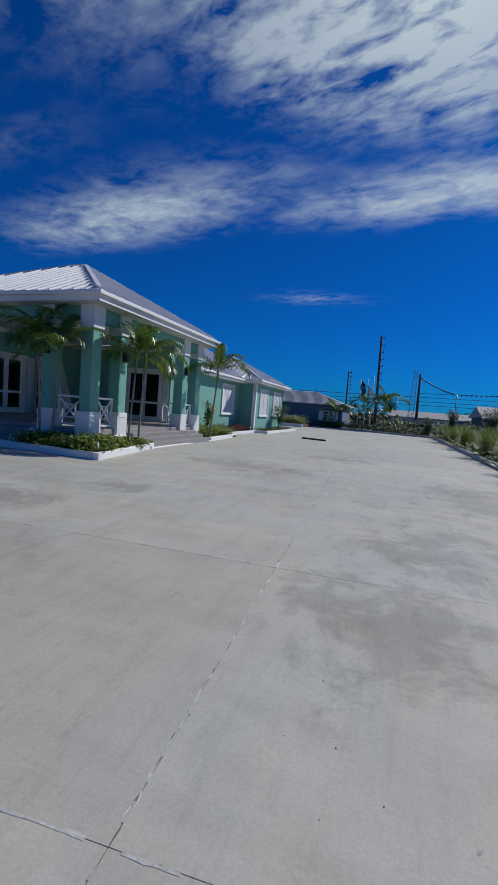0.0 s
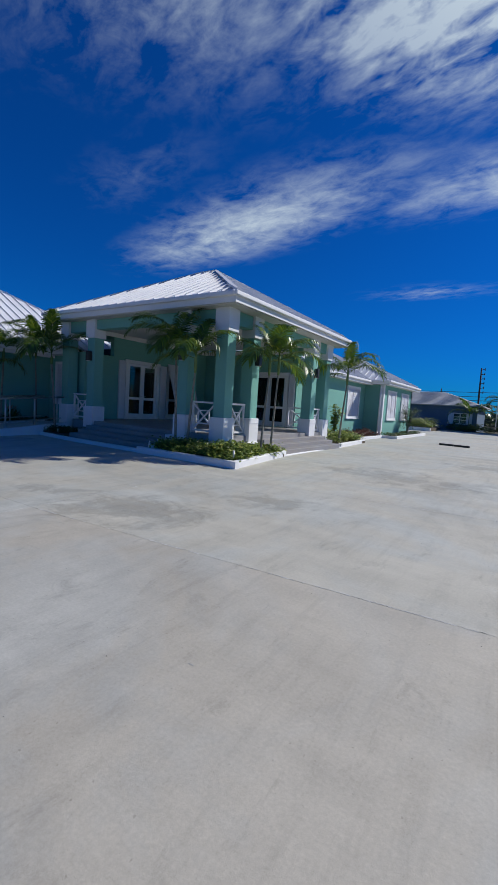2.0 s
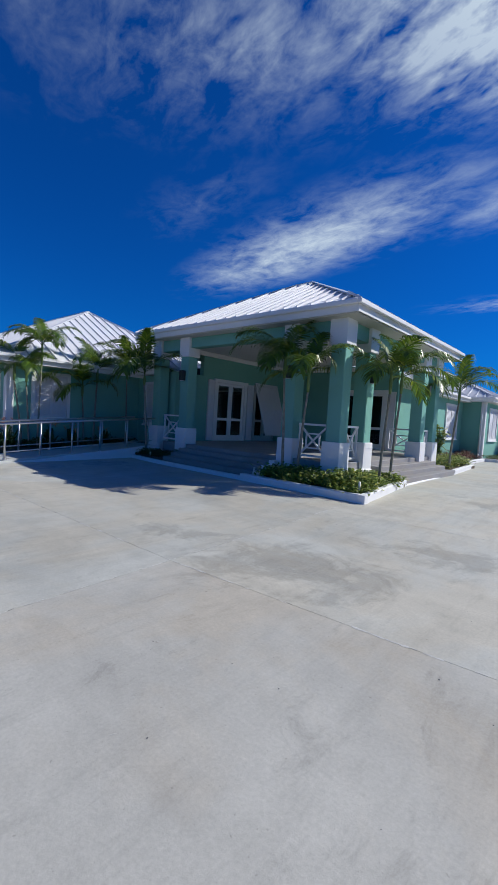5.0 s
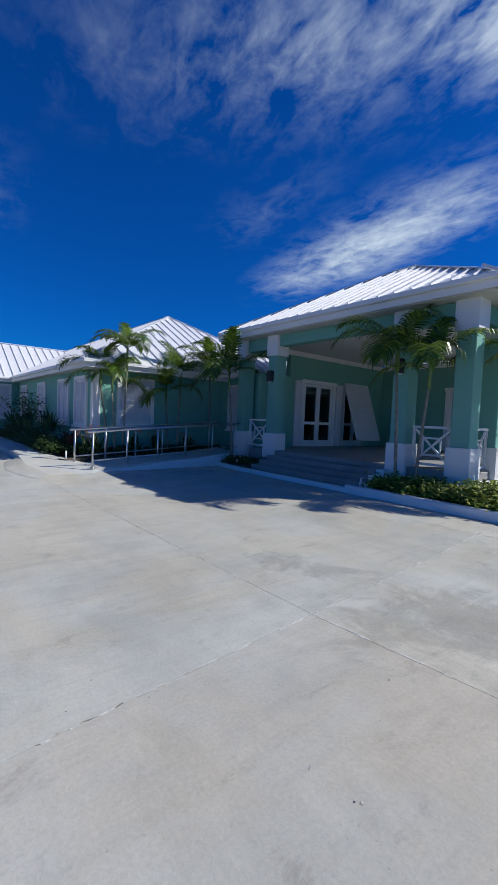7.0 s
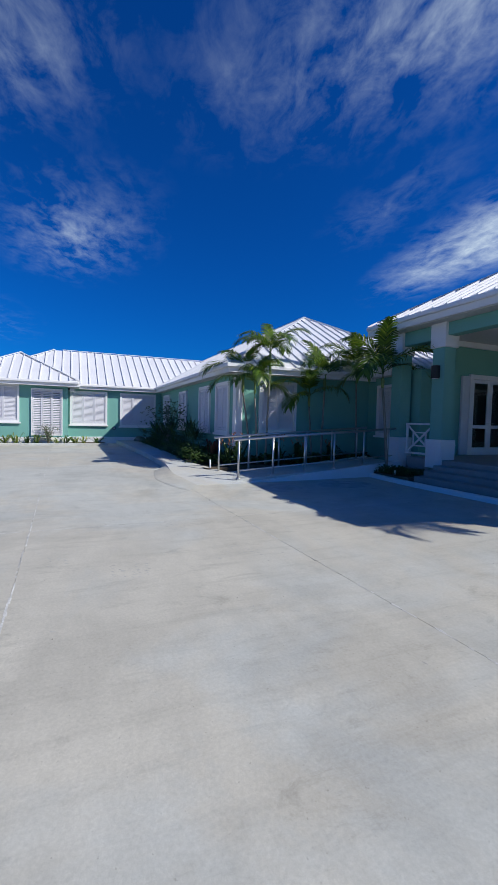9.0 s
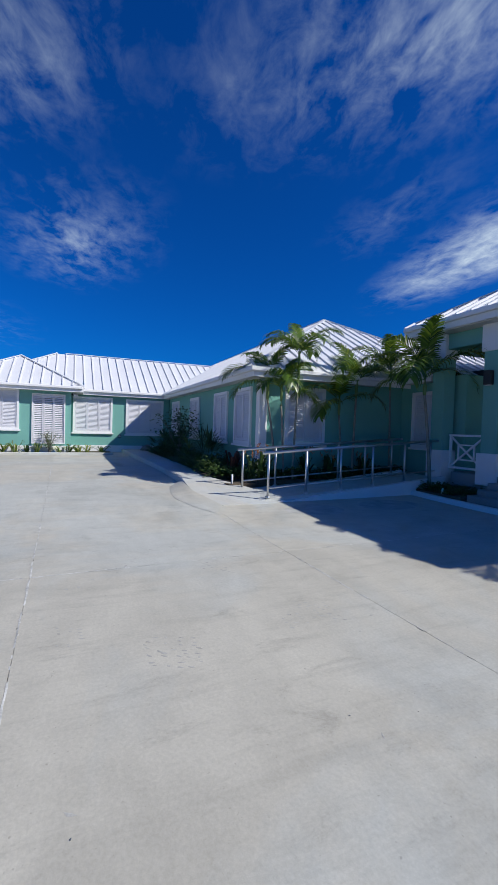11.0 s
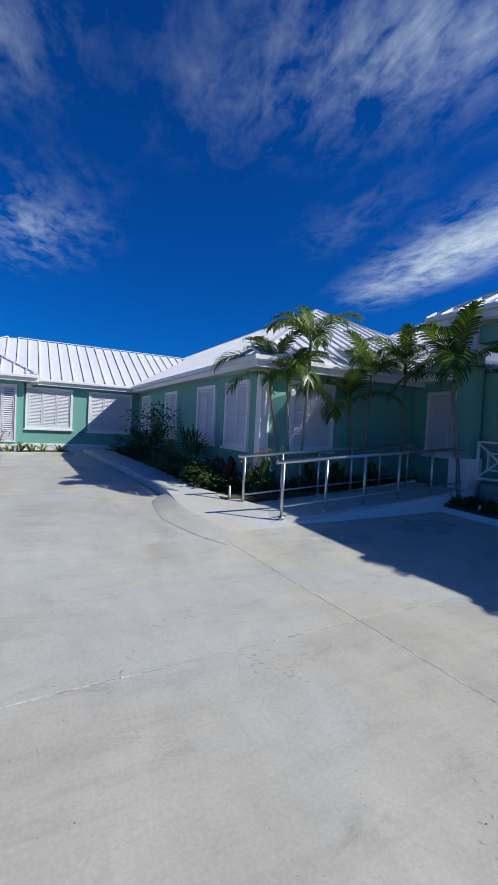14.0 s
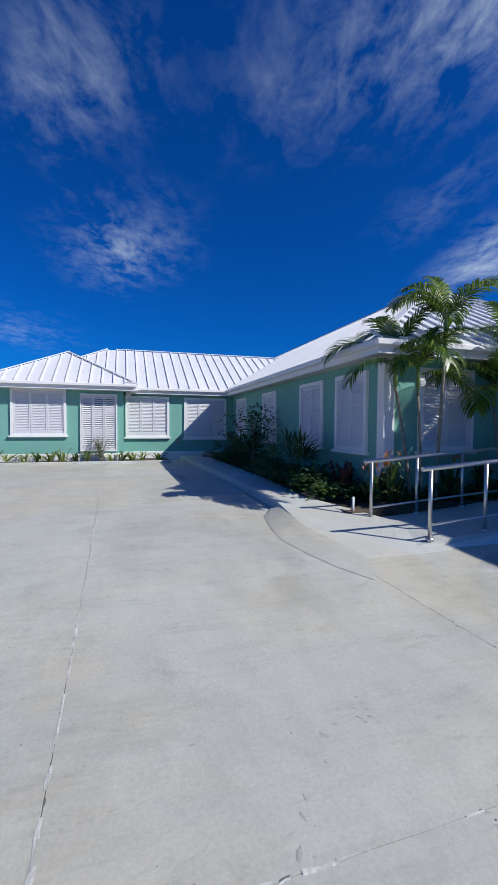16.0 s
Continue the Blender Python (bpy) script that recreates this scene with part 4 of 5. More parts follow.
for (ax, ay), (bx_, by, h) in zip(OUT, INN):
    for q in range(7):
        u = q / 6
        x, y = ax + (bx_ - ax) * u, ay + (by - ay) * u
        if q == 0:
            x, y = x + 0.04 * noise.noise((x * 5, y, 1)), y + 0.05 * noise.noise((x * 4, 3, 1))
        vs.append((x, y, gz(x, y) + 0.004 + h * u ** 1.3 + (0.008 * noise.noise((x * 3, y * 3, 4)) + 0.006 if 0 < q < 6 else 0)))
for p in range(len(OUT) - 1):
    for q in range(6):
        fs.append((p * 7 + q, p * 7 + q + 1, p * 7 + q + 8, p * 7 + q + 7))
tagged(raw("kerb_drop", vs, fs, CONCRETE, smooth=True), "trowelled concrete kerb drop at the footpath's end", "kerb drop", kind="structure")

# wheelchair ramp
ramp = thing("access_ramp", (-14.5, 7, 0.1), "sloping concrete access ramp with a white side wall", "ramp")
RZ = lambda y: 0.10 + 0.070 * (y - 4.6)
vs, fs = [], []
for x0, x1, top, bot in ((-15.2, -13.82, 0.0, -0.4),):
    for y, z in ((4.15, 0.02), (4.8, RZ(4.8)), (7.0, RZ(7.0)), (9.4, RZ(9.4))):
        vs += [(x0, y, z + bot), (x0, y, z + top), (x1, y, z + top), (x1, y, z + bot)]
for i in range(3):
    for k in range(4):
        fs.append((i * 4 + k, i * 4 + (k + 1) % 4, i * 4 + 4 + (k + 1) % 4, i * 4 + 4 + k))
fs += [(0, 1, 2, 3), (12, 13, 14, 15)]
raw("ramp_deck", vs, fs, KERB_CON, ramp, "pale concrete ramp deck")
for x0, x1 in ((-13.82, -13.70), (-15.30, -15.2)):
    vs = [(x, y, z) for y, h in ((4.5, -0.085), (9.35, 0.06)) for x, z in ((x0, -0.1), (x0, RZ(y) + h), (x1, RZ(y) + h), (x1, -0.1))]
    raw("side_wall", vs, [(0, 1, 2, 3), (4, 5, 6, 7), (0, 1, 5, 4), (1, 2, 6, 5), (2, 3, 7, 6), (3, 0, 4, 7)], WHITE, ramp, "white painted ramp side wall")


def handrail(x, posts, y_end):
    t = thing("handrail", (x, posts[0], RZ(posts[0])), "brushed steel tube handrail with square-set posts", "handrail", "ramp handrails")
    top = [(x, posts[0] - 0.13, RZ(posts[0] - 0.13) + 0.93), (x, y_end, RZ(y_end) + 0.93)]
    part("top_rail", tube_bm(top, [0.032, 0.032], 12), STEEL, t)
    part("lower_rail", tube_bm([(x, posts[0], RZ(posts[0]) + 0.20), (x, y_end - 0.1, RZ(y_end - 0.1) + 0.20)], [0.019, 0.019], 8), STEEL, t)
    for y in posts:
        p = part("post", tube_bm([(x, y, RZ(y) - 0.01), (x, y, RZ(y) + 0.92)], [0.026, 0.026], 10), STEEL, t)
        part("base_plate", tube_bm([(x, y, RZ(y) - 0.01), (x, y, RZ(y) + 0.035)], [0.055, 0.05], 12), STEEL, p)


handrail(-13.88, [4.63, 5.52, 6.40, 7.27, 8.2, 9.0], 9.25)
handrail(-15.12, [4.56, 5.40, 6.30, 7.18, 8.02, 8.9], 9.25)


def pipe_stub(x, y, z, h, dx=0.0, dy=0.0):
    t = part("pipe_stub", tube_bm([(x, y, z), (x + dx, y + dy, z + h)], [0.022, 0.022], 8), PVC)
    tagged(t, "short white plastic pipe standing in a bed", "pipe")


pipe_stub(-8.72, 8.50, 0.1, 0.27, 0.06, 0)
pipe_stub(-5.88, 8.55, 0.1, 0.32)
pipe_stub(-13.05, 8.52, 0.1, 0.22, 0.03, 0)
pipe_stub(-15.42, 4.42, 0.1, 0.32)
pipe_stub(-18.6, 4.12, 0.2, 0.25)

# ---- plants ----


def leaf_quads(vs, fs, p, direction, length, width, droop=0.3, fold=0.2):
    """One pointed leaf of two folded halves from p along direction."""
    d = Vector(direction).normalized()
    side = d.cross(Vector((0, 0, 1)))
    side = side.normalized() if side.length > 0.05 else Vector((1, 0, 0))
    upv = side.cross(d)
    p = Vector(p)
    mid = p + d * length * 0.5 + upv * width * fold
    tip = p + d * length - Vector((0, 0, droop * length))
    o = len(vs)
    vs += [p, mid + side * width / 2 - upv * width * fold, tip, mid - side * width / 2 - upv * width * fold, mid]
    fs += [(o, o + 1, o + 4), (o + 1, o + 2, o + 4), (o, o + 4, o + 3), (o + 4, o + 2, o + 3)]


def mesh_of(name, vs, fs, material):
    me = bpy.data.meshes.new(name)
    me.from_pydata([tuple(v) for v in vs], [], fs)
    me.materials.append(material)
    return me


def nrm_at(d):
    """The upper side of a frond whose midrib runs along d."""
    return Vector((-d.z, 0, d.x)).normalized()


def frond_mesh(k, start, bend, length, pairs=30):
    r = random.Random(40 + k)
    vs, fs = [], []
    n = 14
    pts, ang, p = [], radians(start), Vector((0.02, 0, 0))
    for i in range(n + 1):
        pts.append(p.copy())
        p += Vector((math.cos(ang), 0.02 * math.sin(i * 0.7 + k), math.sin(ang))) * length / n
        ang -= radians(bend) / n * (0.5 + i / n)
    for i in range(n):  # rachis
        a, b = pts[i], pts[i + 1]
        ra, rb = 0.013 * (1 - i / n) + 0.003, 0.013 * (1 - (i + 1) / n) + 0.003
        o = len(vs)
        vs += [a + Vector((0, ra, 0)), a + Vector((0, -ra, 0)), a + Vector((0, 0, -ra * 1.3)), b + Vector((0, rb, 0)), b + Vector((0, -rb, 0)), b + Vector((0, 0, -rb * 1.3))]
        fs += [(o, o + 1, o + 4, o + 3), (o + 1, o + 2, o + 5, o + 4), (o + 2, o, o + 3, o + 5)]
    for j in range(pairs):
        s = 0.10 + 0.89 * j / pairs
        i = min(int(s * n), n - 1)
        f = s * n - i
        base = pts[i].lerp(pts[i + 1], f)
        d = (pts[i + 1] - pts[i]).normalized()
        ll = length * 0.36 * (math.sin(math.pi * (0.14 + 0.78 * s)) ** 0.8) * r.uniform(0.9, 1.08)
        for sg in (1, -1):
            lean = 0.50 + 0.55 * s
            out = (Vector((0, sg, 0)) * (0.95 - 0.30 * s) + d * lean + nrm_at(d) * r.uniform(0.0, 0.22)).normalized()
            w = 0.036 * r.uniform(0.85, 1.2)
            sd = out.cross(nrm_at(d)).normalized()
            q1 = base + out * ll * 0.45
            q2 = base + out * ll * 0.78 + Vector((0, 0, -0.16 * ll))
            tip = base + out * ll * 0.95 + Vector((0, 0, -ll * r.uniform(0.25, 0.55)))
            o = len(vs)
            vs += [base + sd * w * 0.3, base - sd * w * 0.3, q1 - sd * w * 0.5, q1 + sd * w * 0.5, q2 - sd * w * 0.36, q2 + sd * w * 0.36, tip]
            fs += [(o, o + 1, o + 2, o + 3), (o + 3, o + 2, o + 4, o + 5), (o + 5, o + 4, o + 6)]
    return mesh_of("frond", vs, fs, FROND)


FRONDS = [frond_mesh(0, 76, 62, 1.2), frond_mesh(1, 58, 98, 1.5), frond_mesh(2, 48, 112, 1.6), frond_mesh(3, 36, 112, 1.6), frond_mesh(4, 18, 98, 1.45)]


def palm(x, y, z, top, cx, cy, size, n, seed, droopiest=4, label="slender young palm with arching green fronds in a bed"):
    """A palm from its foot at x, y, z to the crown at cx, cy, top."""
    r = random.Random(seed)
    t = thing("palm_tree", (x, y, z), label, "palm tree", "young palms")
    h = top - z
    pts, rad = [], []
    for k in range(11):
        s = k / 10
        pts.append((x + (cx - x) * s ** 1.4, y + (cy - y) * s ** 1.4, z - 0.05 + (h * 0.80 + 0.05) * s))
        rad.append((0.040 - 0.014 * s + (0.018 if k == 0 else 0) + (0.003 if k % 2 else 0)) * size)
    part("trunk", tube_bm(pts, rad, 10), TRUNK, t, "grey ringed palm trunk")
    a = Vector(pts[-1])
    tipp = Vector((cx, cy, top))
    part("crownshaft", tube_bm([a - Vector((0, 0, 0.02)), a.lerp(tipp, 0.3), a.lerp(tipp, 0.75), tipp], [0.034 * size, 0.048 * size, 0.040 * size, 0.026 * size], 10), SHAFT, t, "smooth green crownshaft")
    for k in range(n):
        v = 0 if k == 0 else min(droopiest, 1 + int(droopiest * (k - 1) / max(1, n - 1)))
        ob = new("frond", FRONDS[v])
        ob.parent = t
        lift = -0.05 * v * size
        sc = size * r.uniform(0.9, 1.12)
        ob.location = Vector((cx, cy, top + lift)) - Vector((x, y, z))
        ob.rotation_euler = (r.uniform(-0.12, 0.12), r.uniform(-0.1, 0.1), k * 2.4 + r.uniform(-0.35, 0.35) + seed)
        ob.scale = (sc, sc, sc)
    return t


palm(-8.15, 8.95, 0.12, 3.22, -8.27, 8.95, 0.97, 8, 1)
palm(-7.72, 8.95, 0.12, 2.80, -7.52, 8.90, 0.87, 7, 2)
palm(-6.34, 10.45, 0.12, 2.92, -6.25, 10.5, 0.92, 8, 3)
palm(-6.20, 10.75, 0.12, 2.95, -6.03, 10.62, 0.87, 7, 4)
palm(-6.62, 16.85, 0.2, 3.16, -6.46, 16.83, 1.06, 8, 5)
palm(-13.66, 8.80, 0.12, 3.06, -13.95, 8.80, 1.10, 8, 6)
palm(-15.60, 5.66, 0.15, 2.82, -15.85, 5.48, 0.87, 8, 7)
palm(-15.55, 5.85, 0.15, 2.62, -15.55, 5.72, 0.78, 6, 8)
palm(-15.45, 6.05, 0.15, 3.46, -15.30, 6.05, 0.82, 7, 9, 2)
palm(-15.55, 7.60, 0.15, 2.42, -15.75, 7.59, 0.86, 7, 10)
palm(-15.50, 7.90, 0.15, 3.02, -15.60, 8.02, 0.97, 8, 11)
palm(-15.48, 9.15, 0.2, 3.36, -15.58, 9.15, 0.87, 7, 12, 2)


def ground_cover(name, rects, count, size, height, material, label, seed, kind="stuff", upright=0.5):
    """A low planting of many leaves over the given rectangles (x0, x1, y0, y1, base)."""
    r = random.Random(seed)
    vs, fs = [], []
    areas = [(b - a) * (d - c) for a, b, c, d, _ in rects]
    for (a, b, c, d, z), ar in zip(rects, areas):
        clumps = max(3, int(count * ar / sum(areas) / 9))
        for _ in range(clumps):
            x, y = r.uniform(a, b), r.uniform(c, d)
            hh = height * (0.55 + 0.7 * noise.noise((x * 1.6, y * 1.6, seed)) + r.uniform(-0.1, 0.35))
            hh = max(0.06, hh)
            for q in range(9):
                az = r.uniform(0, 2 * math.pi)
                el = r.uniform(-0.1, 0.9) * upright * 2
                p = Vector((x + r.gauss(0, size * 0.7), y + r.gauss(0, size * 0.7), z + hh * r.uniform(0.35, 1.0)))
                leaf_quads(vs, fs, p, (math.cos(az), math.sin(az), el), size * r.uniform(0.7, 1.3), size * 0.5 * r.uniform(0.7, 1.2), r.uniform(0.0, 0.4))
            if r.random() < 0.5:
                o = len(vs)
                w = 0.006
                vs += [Vector((x - w, y, z - 0.03)), Vector((x + w, y, z - 0.03)), Vector((x, y, z + hh))]
                fs.append((o, o + 1, o + 2))
    ob = new(name, mesh_of(name, vs, fs, material))
    return tagged(ob, label, "ground cover", kind=kind)


ground_cover("ground_cover", [(-8.45, -5.85, 8.45, 9.28, 0.12), (-6.75, -6.0, 9.3, 11.05, 0.12)], 6800, 0.13, 0.40, HEDGE, "low yellow-green variegated shrubs in a white-kerbed planter", 21)
ground_cover("ground_cover", [(-8.2, -6.5, 16.3, 19.4, 0.2)], 3800, 0.13, 0.42, HEDGE, "yellow-green variegated shrubs beside the entrance steps", 22)
ground_cover("ground_cover", [(-14.3, -12.6, 8.5, 9.3, 0.12)], 1500, 0.11, 0.26, DEEP, "dark green low shrubs under a palm", 23)
ground_cover("ground_cover", [(-8.5, -7.45, 20.0, 25.1, 0.2)], 2600, 0.10, 0.36, RED, "reddish low shrubs along a teal wall", 24)
ground_cover("ground_cover", [(-7.4, -6.7, 25.2, 32.6, 0.2)], 1500, 0.10, 0.22, DEEP, "dark green low shrubs along a teal wall", 25)
ground_cover("ground_cover", [(-25.8, -16.1, 4.12, 5.22, 0.2)], 9000, 0.15, 0.42, DEEP, "dense dark green shrubs along the shaded wall", 26)
ground_cover("ground_cover", [(-15.86, -15.34, 5.05, 9.75, 0.2)], 2200, 0.14, 0.36, DEEP, "dark green shrubs beside the ramp", 27)
ground_cover("ground_cover", [(-15.9, -8.2, 42.9, 47.0, 0.3)], 4500, 0.30, 1.0, GRASS, "tall yellow-green grass in a far bed", 28)
ground_cover("ground_cover", [(4.9, 9.3, 6.0, 44.5, 0.1)], 9000, 0.34, 0.5, GRASS, "rough yellow-green grass behind the kerb", 30)
ground_cover("ground_cover", [(-1.0, 26.0, 62.0, 68.0, 0.0)], 5200, 0.7, 1.7, DEEP, "dark green far hedge and scrub", 51)
ground_cover("ground_cover", [(-7.5, 4.5, 47.2, 50.2, 0.15)], 3200, 0.30, 0.9, DEEP, "dark green hedge in a far bed", 29)


def blade_clump(name, x, y, z, h, count, spread, width, material, label, category, seed, bract=None, group=""):
    """A tuft of long arching blades, with coral flower heads where bract is given."""
    r = random.Random(seed)
    t = thing(name, (x, y, z), label, category, group)
    vs, fs = [], []
    for k in range(count):
        az = r.uniform(0, 2 * math.pi)
        lean = r.uniform(0.1, 1.0) * spread
        hh = h * r.uniform(0.55, 1.08)
        side = Vector((-math.sin(az), math.cos(az), 0)) * width * r.uniform(0.6, 1.2) / 2
        p0 = Vector((x + r.gauss(0, 0.05), y + r.gauss(0, 0.05), z))
        p1 = p0 + Vector((math.cos(az) * lean * 0.4, math.sin(az) * lean * 0.4, hh * 0.62))
        p2 = p0 + Vector((math.cos(az) * lean * 0.85, math.sin(az) * lean * 0.85, hh))
        p3 = p0 + Vector((math.cos(az) * lean * 1.3, math.sin(az) * lean * 1.3, hh * 0.80))
        o = len(vs)
        vs += [p0 - side * 0.5, p0 + side * 0.5, p1 + side, p1 - side, p2 + side * 0.8, p2 - side * 0.8, p3]
        fs += [(o, o + 1, o + 2, o + 3), (o + 3, o + 2, o + 4, o + 5), (o + 5, o + 4, o + 6)]
    me = mesh_of("foliage", [v - Vector((x, y, z)) for v in vs], fs, material)
    b = new("foliage", me)
    b.parent = t
    if bract:
        for k in range(7):
            vs, fs = [], []
            p = Vector((r.gauss(0, spread * 0.35), r.gauss(0, spread * 0.35), h * r.uniform(0.8, 1.1)))
            for q in range(4):
                leaf_quads(vs, fs, p + Vector((0, 0, q * 0.03)), (r.uniform(-1, 1), r.uniform(-1, 1), 0.7), 0.11, 0.035, 0.0)
            f = new("flower_head", mesh_of("flower_head", vs, fs, bract))
            f.parent = t
    return t


for k, (x, y, h) in enumerate(((-15.62, 5.25, 0.75), (-15.58, 6.5, 0.7), (-15.6, 7.2, 0.65), (-15.6, 8.3, 0.6), (-15.75, 5.05, 0.65))):
    blade_clump("flower_clump", x, y, 0.2, h, 26, 0.35, 0.07, DEEP, "green broad-leaved clump with small coral flowers", "flowering plant", 60 + k, CORAL, "coral flowers by the ramp")
for k, (x, y, h) in enumerate(((-16.9, 4.45, 0.55), (-17.9, 4.35, 0.5), (-19.2, 4.4, 0.55), (-20.2, 4.5, 0.6), (-24.2, 4.5, 0.6))):
    blade_clump("leafy_clump", x, y, 0.24, h, 34, 0.4, 0.05, DEEP, "dark green strap-leaved clump in a bed", "plant", 70 + k, None, "strap-leaved clumps")
blade_clump("ti_plant", -16.5, 4.85, 0.24, 0.62, 34, 0.3, 0.07, RED, "dark red strap-leaved plant against a wall", "plant", 80)
for k, (y, h) in enumerate(((-3.3, 0.5), (-2.9, 0.4), (-2.4, 0.35), (-2.0, 0.4), (-1.6, 0.42), (-1.2, 0.55), (-0.8, 0.38), (-0.4, 0.45), (0.4, 0.35), (0.8, 0.42), (1.15, 0.35), (1.5, 0.38), (2.1, 0.36))):
    blade_clump("leafy_clump", -25.35 + 0.08 * math.sin(k * 2.1), y, 0.26, h * 0.85, 18, 0.55, 0.05, HEDGE if k % 3 else DEEP, "small green strap-leaved plant in a narrow bed", "plant", 90 + k, None, "plants along the wing")


def fan_palm(x, y, z, h, seed):
    r = random.Random(seed)
    t = thing("fan_palm", (x, y, z), "low dark green fan palm against a teal wall", "fan palm", "fan palms")
    for k in range(15):
        az, el = k * 2.4 + r.uniform(-0.3, 0.3), r.uniform(0.25, 1.3)
        d = Vector((math.cos(az) * math.cos(el), math.sin(az) * math.cos(el), math.sin(el)))
        if y + d.y * h * 0.9 > 5.2:
            d.y *= 0.3
        hub = d * h * r.uniform(0.5, 0.75)
        vs, fs = [], []
        side = d.cross(Vector((0, 0, 1))).normalized()
        upv = side.cross(d)
        o = len(vs)
        vs += [side * 0.008, -side * 0.008, hub - side * 0.006, hub + side * 0.006]
        fs.append((o, o + 1, o + 2, o + 3))
        for q in range(15):
            a = radians(-105 + 210 * q / 14)
            dd = d * math.cos(a) + side * math.sin(a) + upv * 0.12
            leaf_quads(vs, fs, hub, dd, h * 0.5 * r.uniform(0.85, 1.1), 0.048, 0.12, 0.15)
        b = new("fan_leaf", mesh_of("fan_leaf", vs, fs, DEEP))
        b.parent = t


fan_palm(-18.3, 4.62, 0.25, 1.3, 1)
fan_palm(-22.3, 4.6, 0.27, 1.15, 2)
fan_palm(-23.4, 4.55, 0.28, 1.15, 3)


def shrub_tree(name, x, y, z, h, spread, stems, leaves, size, material, label, seed, trunk=0.03, low=0.25, category="shrub"):
    """An open shrub or small tree: forked stems with leaves in loose clumps along them."""
    r = random.Random(seed)
    t = thing(name, (x, y, z), label, category)
    lv, lf = [], []
    bm_all = []
    for s in range(stems):
        az = s * 2.4 + r.uniform(-0.4, 0.4)
        sp = spread * r.uniform(0.35, 1.0)
        pts, rad = [], []
        for k in range(7):
            u = k / 6
            pts.append(Vector((x + math.cos(az) * sp * u ** 1.5 + r.gauss(0, 0.02), y + math.sin(az) * sp * u ** 1.5 + r.gauss(0, 0.02), z + h * u * (1 - 0.25 * (sp / spread) * u))))
            rad.append(trunk * (1 - 0.8 * u) + 0.003)
        part("stem", tube_bm(pts, rad, 6), TRUNK, t)
        for k in range(leaves // stems):
            u = r.uniform(low, 1.0)
            i = min(int(u * 6), 5)
            base = pts[i].lerp(pts[i + 1], u * 6 - i)
            off = Vector((r.gauss(0, 1), r.gauss(0, 1), r.gauss(0, 0.7))) * spread * 0.22
            a2 = r.uniform(0, 6.28)
            leaf_quads(lv, lf, base + off - Vector((x, y, z)), (math.cos(a2), math.sin(a2), r.uniform(-0.3, 0.7)), size * r.uniform(0.7, 1.3), size * 0.5, r.uniform(0, 0.4))
    c = new("crown", mesh_of("crown", lv, lf, material))
    c.parent = t
    return t


shrub_tree("shrub", -21.3, 4.5, 0.25, 2.05, 0.75, 7, 700, 0.16, DEEP, "open tall shrub with sparse green leaves", 31)
shrub_tree("shrub", -25.35, 0.05, 0.25, 0.95, 0.45, 6, 260, 0.10, DEEP, "leafy shrub with red blooms below a shuttered door", 32)
shrub_tree("shrub", -7.0, 29.6, 0.2, 2.1, 0.75, 7, 900, 0.13, DEEP, "dense green shrub beside a shuttered window", 33)
shrub_tree("shrub", -7.6, 18.6, 0.2, 1.7, 0.3, 4, 260, 0.20, HEDGE, "upright light green shrub beside a wall", 34)
shrub_tree("shrub", -7.9, 17.4, 0.2, 0.9, 0.5, 6, 420, 0.12, HEDGE, "rounded yellow-green shrub beside the steps", 35)

# rocks at the inner corner
r = random.Random(5)
rocks = thing("rock_pile", (-25.8, 3.75, 0.3), "small heap of dark grey rocks", "rocks")
for k in range(5):
    bm = bmesh.new()
    bmesh.ops.create_icosphere(bm, subdivisions=2, radius=0.17)
    for v in bm.verts:
        v.co *= 1 + 0.35 * noise.noise(v.co * 6 + Vector((k, 0, 0)))
        v.co.z *= 0.75
    bm.transform(Matrix.Translation((-26.1 + 0.22 * k, 4.02 + 0.1 * math.sin(k * 2), 0.40 + (0.1 if k in (1, 3) else 0))))
    part("rock", bm, STONE, rocks)

# ---- beyond the yard ----
for k in range(17):
    y = 9.5 + k * 2.1
    blade_clump("fountain_grass", 5.6 + 0.5 * math.sin(k * 1.9), y, 0.12, 1.25 + 0.2 * math.sin(k), 420, 0.95, 0.017, GRASS, "feathery yellow-green fountain grass clump behind a kerb", "ornamental grass", 200 + k, None, "fountain grass row")
shrub_tree("small_tree", 5.3, 38.0, 0.1, 3.0, 0.6, 8, 1500, 0.16, DEEP, "wispy dark green young tree behind the kerb", 41, 0.05, 0.15, "tree")
shrub_tree("small_tree", 7.9, 36.0, 0.1, 3.5, 0.9, 9, 1800, 0.18, DEEP, "wispy dark green young tree behind the kerb", 42, 0.05, 0.15, "tree")
shrub_tree("small_tree", 4.2, 47.6, 0.1, 2.2, 0.7, 7, 1100, 0.2, DEEP, "dark green young tree in a far bed", 43, 0.05, 0.15, "tree")
palm(-2.75, 51.0, 0.1, 3.6, -2.75, 51.0, 1.3, 8, 21, 4, "far slender palm in a hedge bed")
palm(-0.35, 50.6, 0.1, 3.6, -0.35, 50.6, 1.8, 9, 22, 4, "far broad palm in a hedge bed")
palm(-5.6, 48.8, 0.1, 2.2, -5.6, 48.8, 1.4, 8, 23, 4, "far low palm beside a blue building")

